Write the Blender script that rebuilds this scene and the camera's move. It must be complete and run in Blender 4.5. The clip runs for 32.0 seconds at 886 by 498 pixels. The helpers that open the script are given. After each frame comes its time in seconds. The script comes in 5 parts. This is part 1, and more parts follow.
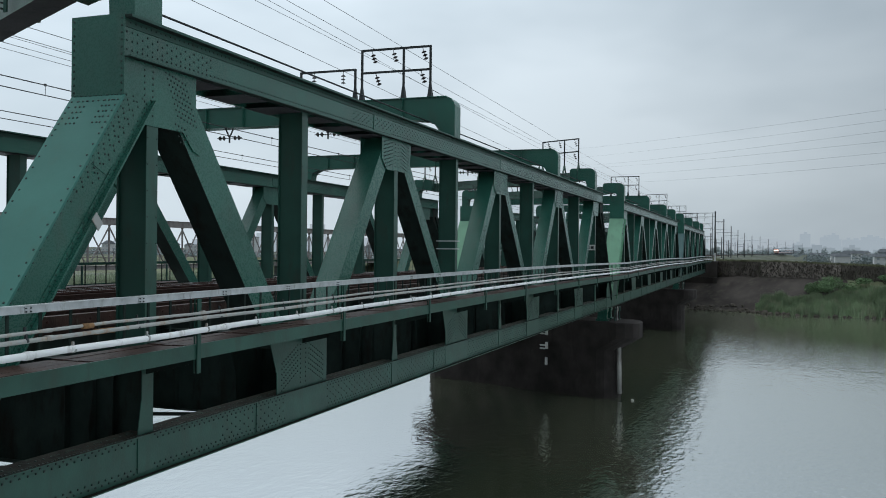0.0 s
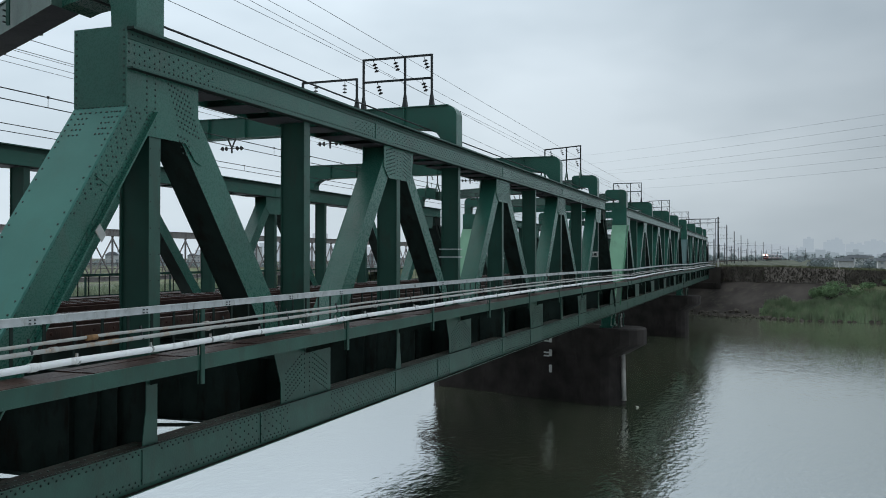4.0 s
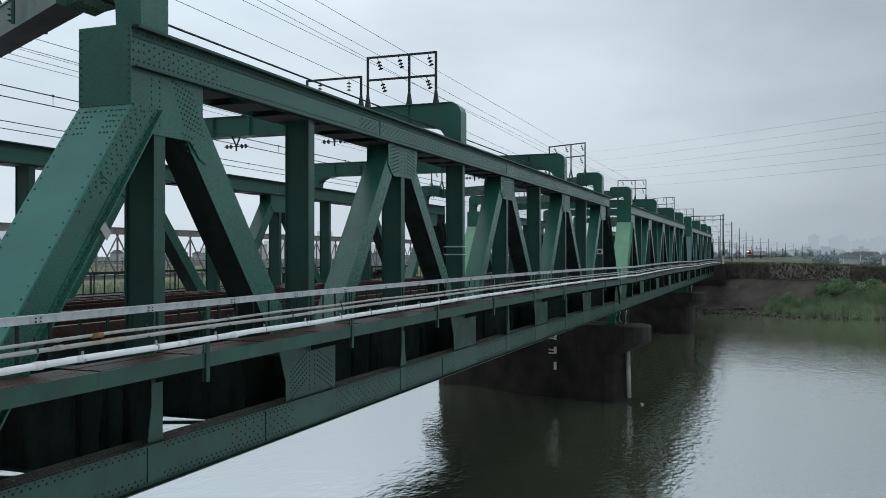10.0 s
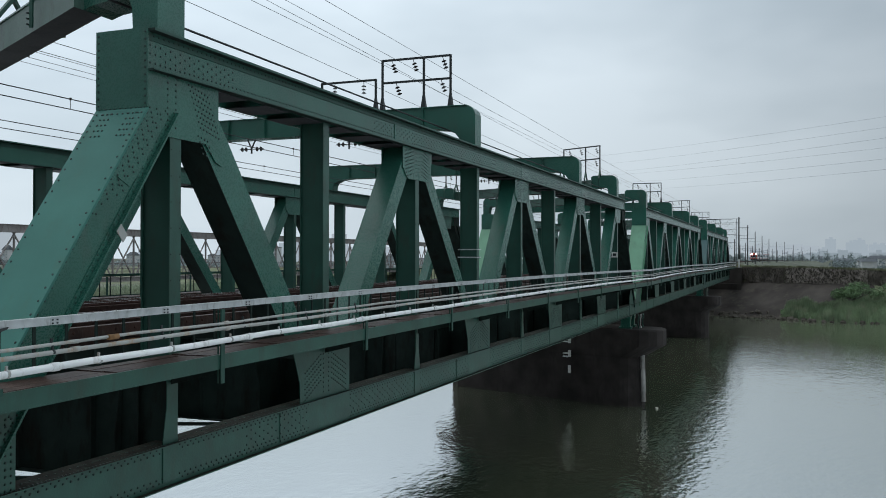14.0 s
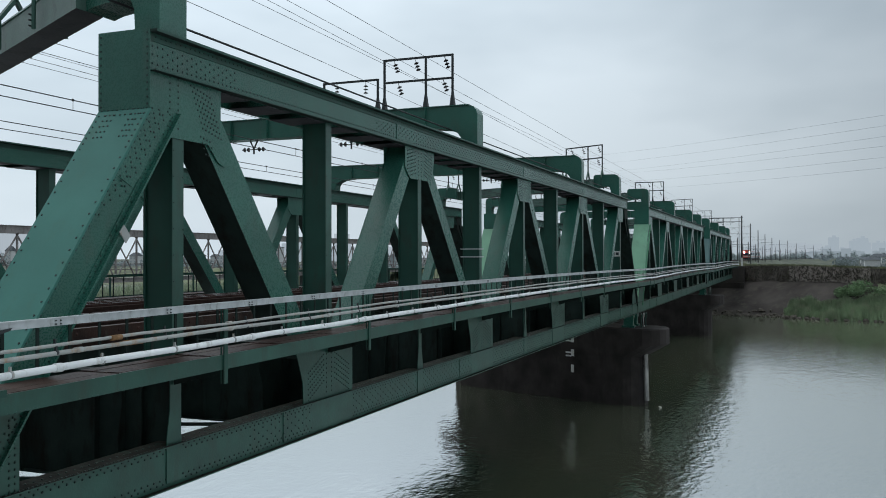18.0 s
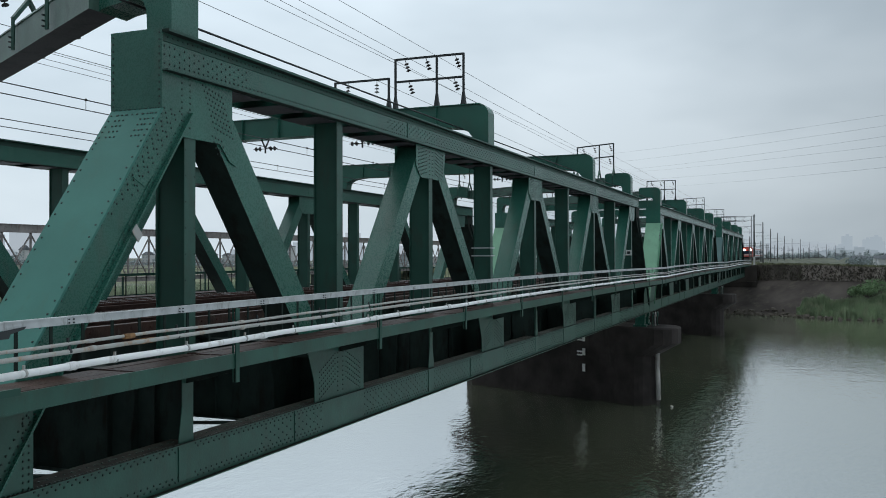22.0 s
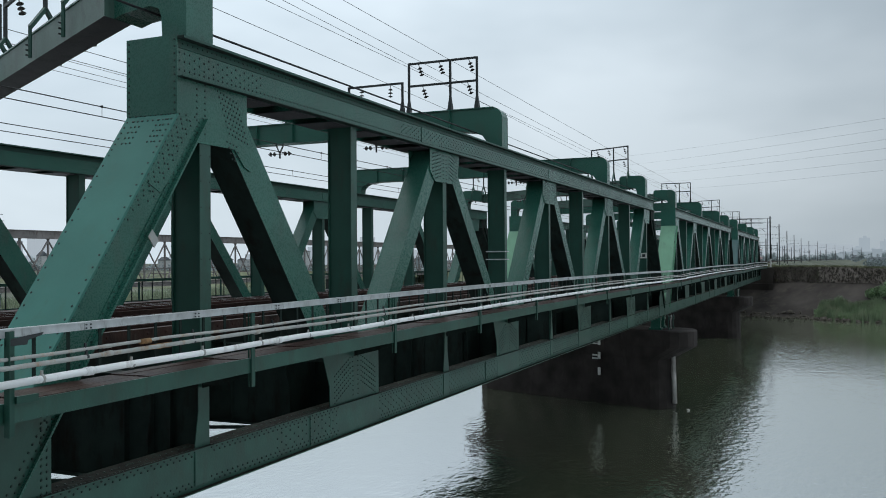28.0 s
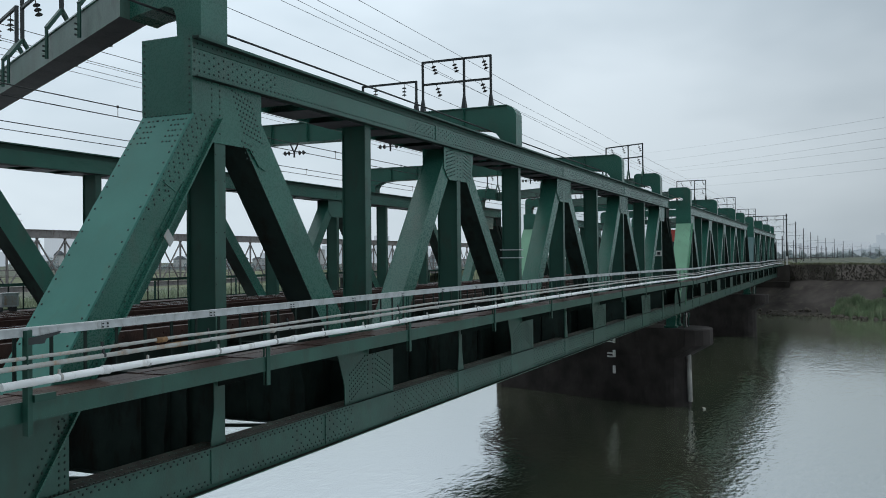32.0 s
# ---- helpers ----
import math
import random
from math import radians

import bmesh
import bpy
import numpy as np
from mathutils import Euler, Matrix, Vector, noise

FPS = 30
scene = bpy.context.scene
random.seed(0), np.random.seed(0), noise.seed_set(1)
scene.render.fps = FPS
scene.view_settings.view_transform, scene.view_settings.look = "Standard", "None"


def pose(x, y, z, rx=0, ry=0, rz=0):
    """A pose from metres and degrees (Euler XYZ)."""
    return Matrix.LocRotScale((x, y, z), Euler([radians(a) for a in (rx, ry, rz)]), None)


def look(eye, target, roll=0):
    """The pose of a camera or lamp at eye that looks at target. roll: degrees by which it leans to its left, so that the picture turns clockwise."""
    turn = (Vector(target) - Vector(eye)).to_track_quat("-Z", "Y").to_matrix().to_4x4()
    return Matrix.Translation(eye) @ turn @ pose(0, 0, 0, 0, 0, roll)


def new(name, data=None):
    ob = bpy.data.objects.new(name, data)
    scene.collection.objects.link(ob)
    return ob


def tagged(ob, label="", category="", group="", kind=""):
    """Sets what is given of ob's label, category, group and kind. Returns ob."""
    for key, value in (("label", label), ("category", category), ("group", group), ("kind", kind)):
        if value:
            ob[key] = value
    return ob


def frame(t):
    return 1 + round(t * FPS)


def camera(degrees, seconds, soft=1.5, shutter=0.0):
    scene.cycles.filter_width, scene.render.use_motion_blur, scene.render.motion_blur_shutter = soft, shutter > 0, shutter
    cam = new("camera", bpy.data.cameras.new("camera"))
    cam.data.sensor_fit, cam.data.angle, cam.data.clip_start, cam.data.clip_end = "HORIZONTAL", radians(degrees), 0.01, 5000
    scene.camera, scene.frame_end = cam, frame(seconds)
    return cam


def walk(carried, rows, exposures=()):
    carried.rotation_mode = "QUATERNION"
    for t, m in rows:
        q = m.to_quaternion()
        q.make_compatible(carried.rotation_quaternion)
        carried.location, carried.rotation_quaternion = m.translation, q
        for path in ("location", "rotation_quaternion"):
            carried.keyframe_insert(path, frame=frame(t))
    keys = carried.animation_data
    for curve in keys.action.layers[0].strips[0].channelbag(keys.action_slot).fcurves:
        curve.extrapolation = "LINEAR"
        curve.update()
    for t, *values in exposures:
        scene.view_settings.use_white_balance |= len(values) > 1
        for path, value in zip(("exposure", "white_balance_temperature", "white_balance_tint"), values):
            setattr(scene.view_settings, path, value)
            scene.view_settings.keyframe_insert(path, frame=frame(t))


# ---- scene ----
# ---- camera ----
EYE = (-6.354, -9.140, 5.142)
cam = camera(53.93, 32.0, soft=0.95)
PATH = [
    (0, 20.028, 0.023, 0.580),
    (0.5, 20.107, 0.075, 0.474),
    (1, 20.178, 0.170, 0.326),
    (1.5, 20.107, 0.256, 0.170),
    (2, 20.113, 0.305, 0.148),
    (2.5, 20.105, 0.432, 0.097),
    (3, 20.117, 0.538, 0.059),
    (3.5, 20.216, 0.559, 0.014),
    (5.5, 20.184, 0.408, 0.239),
    (6, 20.287, 0.196, 0.194),
    (6.5, 20.444, 0.115, 0.141),
    (7, 20.563, 0.096, 0.113),
    (7.5, 20.685, 0.132, 0.109),
    (8, 20.679, 0.212, 0.094),
    (8.5, 20.732, 0.227, 0.084),
    (9, 20.757, 0.238, 0.099),
    (9.5, 20.746, 0.344, 0.030),
    (10, 20.519, 0.399, -0.057),
    (10.5, 20.528, 0.418, -0.134),
    (11, 20.638, 0.395, -0.049),
    (11.5, 20.808, 0.317, 0.163),
    (12, 21.016, 0.311, 0.177),
    (12.5, 21.199, 0.303, 0.161),
    (13, 21.298, 0.332, 0.176),
    (13.5, 21.424, 0.487, 0.143),
    (14, 21.453, 0.582, 0.088),
    (14.5, 21.479, 0.630, 0.023),
    (16.5, 21.685, 0.797, -0.130),
    (17, 21.680, 0.838, -0.035),
    (17.5, 21.664, 0.669, -0.025),
    (18, 21.622, 0.557, -0.105),
    (18.5, 21.674, 0.651, -0.232),
    (19, 21.744, 0.726, -0.292),
    (19.5, 21.775, 0.649, -0.204),
    (20, 21.817, 0.469, -0.163),
    (20.5, 21.972, 0.374, -0.229),
    (21, 22.131, 0.387, -0.263),
    (21.5, 22.289, 0.448, -0.208),
    (22, 22.347, 0.490, -0.121),
    (22.5, 22.285, 0.502, -0.174),
    (23, 22.327, 0.480, -0.224),
    (23.5, 22.423, 0.524, -0.227),
    (24, 22.418, 0.672, -0.277),
    (24.5, 22.479, 0.776, -0.244),
    (25, 22.535, 0.737, -0.144),
    (25.5, 22.596, 0.574, -0.095),
    (27.5, 23.231, 0.754, -0.327),
    (28, 23.289, 0.749, -0.411),
    (28.5, 23.344, 0.696, -0.436),
    (29, 23.424, 0.687, -0.497),
    (29.5, 23.574, 0.696, -0.560),
    (30, 23.696, 0.655, -0.471),
    (30.5, 23.726, 0.519, -0.381),
    (31, 23.873, 0.446, -0.398),
    (31.5, 23.995, 0.523, -0.539),
    (32, 24.227, 0.651, -0.559),
]


def turned(yaw, pitch, roll):
    a, b = radians(yaw), radians(pitch)
    way = Vector((math.cos(a) * math.cos(b), math.sin(a) * math.cos(b), math.sin(b)))
    return look(EYE, Vector(EYE) + 10 * way, roll)


walk(cam, [(t, turned(a, b, c)) for t, a, b, c in PATH])

# ---- light ----
world = bpy.data.worlds.new("overcast")
scene.world = world
world.use_nodes = True
wn, wl = world.node_tree.nodes, world.node_tree.links
wn.clear()
w_out = wn.new("ShaderNodeOutputWorld")
w_bg = wn.new("ShaderNodeBackground")
w_sky = wn.new("ShaderNodeTexSky")
w_sky.sky_type, w_sky.sun_disc = "NISHITA", False
w_sky.sun_elevation, w_sky.sun_rotation = radians(70), radians(25)
w_sky.air_density, w_sky.dust_density, w_sky.ozone_density = 1.0, 4.0, 1.0
w_co = wn.new("ShaderNodeTexCoord")
w_map = wn.new("ShaderNodeMapping")
w_map.inputs["Scale"].default_value = (1.0, 1.0, 2.6)
w_noise = wn.new("ShaderNodeTexNoise")
w_noise.inputs["Scale"].default_value, w_noise.inputs["Detail"].default_value = 2.2, 4.0
w_noise.inputs["Roughness"].default_value = 0.5
w_ramp = wn.new("ShaderNodeValToRGB")
w_ramp.color_ramp.elements[0].position, w_ramp.color_ramp.elements[0].color = 0.30, (5.2, 6.2, 6.95, 1)
w_ramp.color_ramp.elements[1].position, w_ramp.color_ramp.elements[1].color = 0.66, (7.9, 9.0, 9.8, 1)
w_sep = wn.new("ShaderNodeSeparateXYZ")
w_hz = wn.new("ShaderNodeMapRange")
w_hz.interpolation_type = "SMOOTHSTEP"
w_hz.inputs["From Min"].default_value, w_hz.inputs["From Max"].default_value = 0.05, 0.85
w_hz.inputs["To Min"].default_value, w_hz.inputs["To Max"].default_value = 0.905, 2.0
w_side = wn.new("ShaderNodeMapRange")
w_side.inputs["From Min"].default_value, w_side.inputs["From Max"].default_value = 0.3, 0.87
w_side.inputs["To Min"].default_value, w_side.inputs["To Max"].default_value = 0.71, 1.25
w_dot = wn.new("ShaderNodeVectorMath")
w_dot.operation = "DOT_PRODUCT"
w_dot.inputs[1].default_value = (0.42, 0.80, 0.0)
w_back = wn.new("ShaderNodeMapRange")
w_back.inputs["From Min"].default_value, w_back.inputs["From Max"].default_value = -0.9, 0.1
w_back.inputs["To Min"].default_value, w_back.inputs["To Max"].default_value = 0.54, 1.0
w_all = wn.new("ShaderNodeMath")
w_all.operation = "MULTIPLY"
w_both = wn.new("ShaderNodeMath")
w_both.operation = "MULTIPLY"
w_mul = wn.new("ShaderNodeVectorMath")
w_mul.operation = "SCALE"
w_mix = wn.new("ShaderNodeMixRGB")
w_mix.inputs["Fac"].default_value = 0.9
wl.new(w_co.outputs["Generated"], w_map.inputs["Vector"])
wl.new(w_map.outputs["Vector"], w_noise.inputs["Vector"])
wl.new(w_noise.outputs["Fac"], w_ramp.inputs["Fac"])
wl.new(w_co.outputs["Generated"], w_sep.inputs["Vector"])
wl.new(w_sep.outputs["Z"], w_hz.inputs["Value"])
wl.new(w_ramp.outputs["Color"], w_mul.inputs[0])
wl.new(w_co.outputs["Generated"], w_dot.inputs[0])
wl.new(w_dot.outputs["Value"], w_side.inputs["Value"])
wl.new(w_hz.outputs["Result"], w_both.inputs[0])
wl.new(w_side.outputs["Result"], w_both.inputs[1])
wl.new(w_sep.outputs["X"], w_back.inputs["Value"])
wl.new(w_both.outputs["Value"], w_all.inputs[0])
wl.new(w_back.outputs["Result"], w_all.inputs[1])
wl.new(w_all.outputs["Value"], w_mul.inputs["Scale"])
wl.new(w_sky.outputs["Color"], w_mix.inputs["Color1"])
wl.new(w_mul.outputs["Vector"], w_mix.inputs["Color2"])
wl.new(w_mix.outputs["Color"], w_bg.inputs["Color"])
w_bg.inputs["Strength"].default_value = 0.096
wl.new(w_bg.outputs["Background"], w_out.inputs["Surface"])

sun = new("sun", bpy.data.lights.new("sun", "SUN"))
sun.data.energy, sun.data.angle, sun.data.color = 0.6, radians(40), (1.0, 0.98, 0.95)
sun.matrix_world = look((10, 22, 70), (0, 0, 0))
scene.view_settings.exposure = 0.0


# ---- materials ----
def paint(name, col, rough=0.5, metal=0.0, vary=0.25, scale=3.0, grain=60.0, bump=0.15, stain=None, amount=0.35, spec=0.5):
    """A surface with two scales of variation, a fine relief and, if given, stains of another colour."""
    m = bpy.data.materials.new(name)
    m.use_nodes = True
    n, l = m.node_tree.nodes, m.node_tree.links
    b = n["Principled BSDF"]
    b.inputs["Metallic"].default_value = metal
    b.inputs["Specular IOR Level"].default_value = spec
    co = n.new("ShaderNodeTexCoord")
    big, fine = n.new("ShaderNodeTexNoise"), n.new("ShaderNodeTexNoise")
    big.inputs["Scale"].default_value, big.inputs["Detail"].default_value = scale, 6
    fine.inputs["Scale"].default_value, fine.inputs["Detail"].default_value = grain, 3
    l.new(co.outputs["Object"], big.inputs["Vector"])
    l.new(co.outputs["Object"], fine.inputs["Vector"])
    r = n.new("ShaderNodeValToRGB")
    lo, hi = [c * (1 - vary) for c in col], [min(1, c * (1 + vary)) for c in col]
    r.color_ramp.elements[0].position, r.color_ramp.elements[0].color = 0.3, (*lo, 1)
    r.color_ramp.elements[1].position, r.color_ramp.elements[1].color = 0.7, (*hi, 1)
    l.new(big.outputs["Fac"], r.inputs["Fac"])
    colour = r.outputs["Color"]
    if stain:
        sn, sr, mx = n.new("ShaderNodeTexNoise"), n.new("ShaderNodeValToRGB"), n.new("ShaderNodeMixRGB")
        sm = n.new("ShaderNodeMapping")
        sm.inputs["Scale"].default_value = (1.0, 1.0, 0.35)
        l.new(co.outputs["Object"], sm.inputs["Vector"])
        l.new(sm.outputs["Vector"], sn.inputs["Vector"])
        sn.inputs["Scale"].default_value, sn.inputs["Detail"].default_value = scale * 2.3, 8
        sn.inputs["Roughness"].default_value = 0.65
        sr.color_ramp.elements[0].position, sr.color_ramp.elements[1].position = 0.62 - 0.25 * amount, 0.78 - 0.2 * amount
        l.new(sn.outputs["Fac"], sr.inputs["Fac"])
        l.new(sr.outputs["Color"], mx.inputs["Fac"])
        l.new(colour, mx.inputs["Color1"])
        mx.inputs["Color2"].default_value = (*stain, 1)
        colour = mx.outputs["Color"]
    l.new(colour, b.inputs["Base Color"])
    rr = n.new("ShaderNodeMapRange")
    rr.inputs["To Min"].default_value, rr.inputs["To Max"].default_value = max(0, rough - 0.12), min(1, rough + 0.12)
    l.new(fine.outputs["Fac"], rr.inputs["Value"])
    l.new(rr.outputs["Result"], b.inputs["Roughness"])
    if bump:
        bp = n.new("ShaderNodeBump")
        bp.inputs["Strength"].default_value, bp.inputs["Distance"].default_value = bump, 0.02
        l.new(fine.outputs["Fac"], bp.inputs["Height"])
        l.new(bp.outputs["Normal"], b.inputs["Normal"])
    return m


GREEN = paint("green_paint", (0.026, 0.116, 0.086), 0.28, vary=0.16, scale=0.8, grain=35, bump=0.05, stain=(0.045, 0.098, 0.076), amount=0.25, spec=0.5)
# dark green fittings; also painted shade on the trusses' recessed and side faces
GREEN_DK = paint("dark_and_shaded_green", (0.017, 0.070, 0.052), 0.45, vary=0.18, scale=1.2, grain=35, bump=0.06, stain=(0.028, 0.05, 0.038), amount=0.3, spec=0.35)
# dirtier, darker green for low members and verticals, with shade included
GREEN_LO = paint("grimy_shaded_green", (0.019, 0.078, 0.058), 0.36, vary=0.25, scale=1.4, grain=25, bump=0.12, stain=(0.022, 0.060, 0.043), amount=0.45, spec=0.5)
# lighter matte copy of the green: the lit top plate's brightness as colour
GREEN_PL = paint("lit_green_paint", (0.058, 0.192, 0.160), 0.5, vary=0.14, scale=0.9, grain=30, bump=0.05, stain=(0.062, 0.165, 0.13), amount=0.3, spec=0.16)
GREEN_LT = paint("fresh_green_paint", (0.13, 0.32, 0.20), 0.5, vary=0.12, scale=0.7, grain=30, bump=0.05, stain=(0.10, 0.22, 0.15), amount=0.3)
GREEN_BL = paint("blue_green_paint", (0.05, 0.125, 0.125), 0.5, vary=0.12, scale=0.7, grain=30, bump=0.05)
RIVET = paint("rivet_paint", (0.008, 0.027, 0.022), 0.5, vary=0.2, scale=4, bump=0)
GALV = paint("galvanised_steel", (0.47, 0.49, 0.50), 0.42, 0.2, vary=0.2, scale=5, grain=60, bump=0.08, stain=(0.25, 0.25, 0.24), amount=0.3)
PIPE = paint("white_pipe", (0.84, 0.85, 0.85), 0.4, vary=0.08, scale=2, bump=0.03, stain=(0.45, 0.43, 0.40), amount=0.25)
CONDUIT = paint("grey_conduit", (0.37, 0.375, 0.36), 0.5, vary=0.15, scale=3, bump=0.05, stain=(0.36, 0.22, 0.12), amount=0.35)
RUST = paint("rusty_steel", (0.075, 0.042, 0.036), 0.75, 0.1, vary=0.35, scale=4, grain=70, bump=0.3, stain=(0.05, 0.03, 0.028), amount=0.4, spec=0.12)
RAILTOP = paint("rail_steel", (0.30, 0.28, 0.28), 0.3, 0.8, vary=0.1, scale=6, bump=0.03)
TIE = paint("tie_wood", (0.036, 0.021, 0.017), 0.85, vary=0.4, scale=6, grain=40, bump=0.4, spec=0.12)
DECK = paint("walkway_boards", (0.043, 0.022, 0.017), 0.55, vary=0.5, scale=3, grain=30, bump=0.4, stain=(0.075, 0.058, 0.05), amount=0.35, spec=0.22)
BROWN = paint("brown_paint", (0.20, 0.183, 0.178), 0.65, vary=0.25, scale=1.5, bump=0.1, stain=(0.09, 0.06, 0.05), amount=0.4)
DKSTEEL = paint("dark_steel", (0.030, 0.036, 0.038), 0.55, 0.3, vary=0.25, scale=5, bump=0.1)
PORCELAIN = paint("brown_porcelain", (0.035, 0.03, 0.03), 0.25, vary=0.2, scale=20, bump=0)
WIRE = paint("wire", (0.035, 0.037, 0.04), 0.6, 0.3, vary=0.1, scale=5, bump=0)
# far wires and the pylon: paled, with haze mixed into the colour
WIRE_FAR = paint("hazy_far_wire", (0.36, 0.40, 0.44), 0.6, vary=0.1, scale=5, bump=0)
PIERC = paint("pier_concrete", (0.036, 0.031, 0.029), 0.8, vary=0.45, scale=0.7, grain=14, bump=0.3, stain=(0.026, 0.023, 0.021), amount=0.5, spec=0.12)
# soffit tone: the shade on downward faces, put into the colour
SOFFIT = paint("shaded_soffit_steel", (0.060, 0.056, 0.062), 0.6, vary=0.25, scale=1.2, grain=25, bump=0.08, stain=(0.03, 0.03, 0.034), amount=0.4, spec=0.2)
# dark steel, mostly painted shade below the deck and inside the trusses
UNDER = paint("dark_and_shaded_steel", (0.018, 0.030, 0.026), 0.7, vary=0.3, scale=1.5, grain=30, bump=0.1, stain=(0.014, 0.013, 0.011), amount=0.5, spec=0.12)
PIERW = paint("pale_concrete", (0.36, 0.35, 0.33), 0.75, vary=0.25, scale=1.5, grain=20, bump=0.2, stain=(0.12, 0.10, 0.09), amount=0.4)
MARKW = paint("white_mark", (0.62, 0.62, 0.60), 0.6, vary=0.15, scale=6, bump=0.05)
REVET = paint("dark_revetment", (0.050, 0.044, 0.040), 0.9, vary=0.45, scale=0.25, grain=4, bump=0.5, stain=(0.075, 0.068, 0.056), amount=0.4, spec=0.12)
WALLC = paint("ivy_covered_wall", (0.165, 0.145, 0.128), 0.9, vary=0.5, scale=0.5, grain=5, bump=0.6, stain=(0.13, 0.14, 0.09), amount=0.3, spec=0.12)
GRASS = paint("bank_grass", (0.125, 0.142, 0.085), 0.9, vary=0.45, scale=0.12, grain=3, bump=0.6, stain=(0.11, 0.10, 0.06), amount=0.4, spec=0.12)
FIELD = paint("field_ground", (0.100, 0.110, 0.084), 0.9, vary=0.4, scale=0.05, grain=1.2, bump=0.4, stain=(0.14, 0.14, 0.11), amount=0.3, spec=0.12)
REED = paint("reed_leaves", (0.215, 0.285, 0.17), 0.7, vary=0.45, scale=0.35, grain=10, bump=0.2, stain=(0.31, 0.33, 0.23), amount=0.5, spec=0.12)
BUSH = paint("bush_leaves", (0.15, 0.23, 0.12), 0.7, vary=0.4, scale=1.5, grain=10, bump=0.2, spec=0.12)
STONE = paint("bank_stone", (0.085, 0.076, 0.064), 0.85, vary=0.45, scale=1.2, grain=10, bump=0.4, spec=0.12)
CONC = paint("pole_concrete", (0.13, 0.135, 0.14), 0.8, vary=0.2, scale=2, bump=0.15)
SILVER = paint("train_silver", (0.66, 0.69, 0.72), 0.35, 0.3, vary=0.06, scale=2, bump=0.02)
TRED = paint("train_red", (0.50, 0.085, 0.07), 0.35, vary=0.08, scale=2, bump=0.02)
GLASS = paint("dark_window_glass", (0.022, 0.035, 0.060), 0.08, vary=0.1, scale=2, bump=0)
# far walls and windows: paler, bluer tones with haze in the colour
FARB = paint("far_building", (0.52, 0.56, 0.60), 0.9, vary=0.1, scale=0.05, grain=1, bump=0.05)
FARD = paint("far_building_dark", (0.36, 0.40, 0.43), 0.9, vary=0.15, scale=0.05, grain=1, bump=0.05)
ROOF = paint("dark_roof_tiles", (0.105, 0.115, 0.125), 0.8, vary=0.2, scale=1, bump=0.3, spec=0.12)
HOUSEW = paint("pale_house_wall", (0.60, 0.60, 0.60), 0.85, vary=0.1, scale=1, bump=0.1)
# distant leaves, greyed and blued by painted haze
FARTREE = paint("far_leaves", (0.22, 0.258, 0.258), 0.9, vary=0.3, scale=0.3, grain=2, bump=0.3, spec=0.12)


def glow(name, col, strength):
    m = bpy.data.materials.new(name)
    m.use_nodes = True
    b = m.node_tree.nodes["Principled BSDF"]
    b.inputs["Base Color"].default_value = (*col, 1)
    b.inputs["Emission Color"].default_value = (*col, 1)
    b.inputs["Emission Strength"].default_value = strength
    return m


DIRT = paint("settled_dirt", (0.024, 0.024, 0.019), 0.9, vary=0.4, scale=3, grain=25, bump=0.5, stain=(0.03, 0.05, 0.04), amount=0.4, spec=0.12)
OCHRE = paint("conduit_rust", (0.27, 0.145, 0.06), 0.8, vary=0.5, scale=9, bump=0.1)
# skyline colours that glow: distance haze put in as emission
HAZE = glow("haze_glow", (0.345, 0.41, 0.465), 1.0)
HAZE_FAR = glow("far_haze_glow", (0.395, 0.455, 0.51), 1.0)
HAZE_LOW = glow("low_haze_glow", (0.27, 0.325, 0.37), 1.0)
# the farthest leaves, with still more haze in the colour
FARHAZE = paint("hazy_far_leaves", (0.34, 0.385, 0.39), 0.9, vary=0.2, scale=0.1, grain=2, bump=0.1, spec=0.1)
PORTAL = paint("weathered_grey_green_paint", (0.070, 0.128, 0.105), 0.5, vary=0.2, scale=1.5, grain=30, bump=0.05, stain=(0.03, 0.055, 0.045), amount=0.3, spec=0.35)
WEED = paint("dry_weeds", (0.19, 0.20, 0.125), 0.8, vary=0.4, scale=0.5, grain=5, bump=0.2, spec=0.12)
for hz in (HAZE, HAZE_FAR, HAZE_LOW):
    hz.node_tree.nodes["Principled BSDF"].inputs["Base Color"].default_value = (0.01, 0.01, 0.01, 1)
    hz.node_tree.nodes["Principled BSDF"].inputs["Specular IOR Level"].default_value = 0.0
WALLP = paint("patchy_wall", (0.30, 0.262, 0.235), 0.9, vary=0.35, scale=0.7, grain=5, bump=0.6, stain=(0.36, 0.32, 0.28), amount=0.5, spec=0.12)
LAMP = glow("headlamp_glow", (1.0, 0.82, 0.70), 40.0)


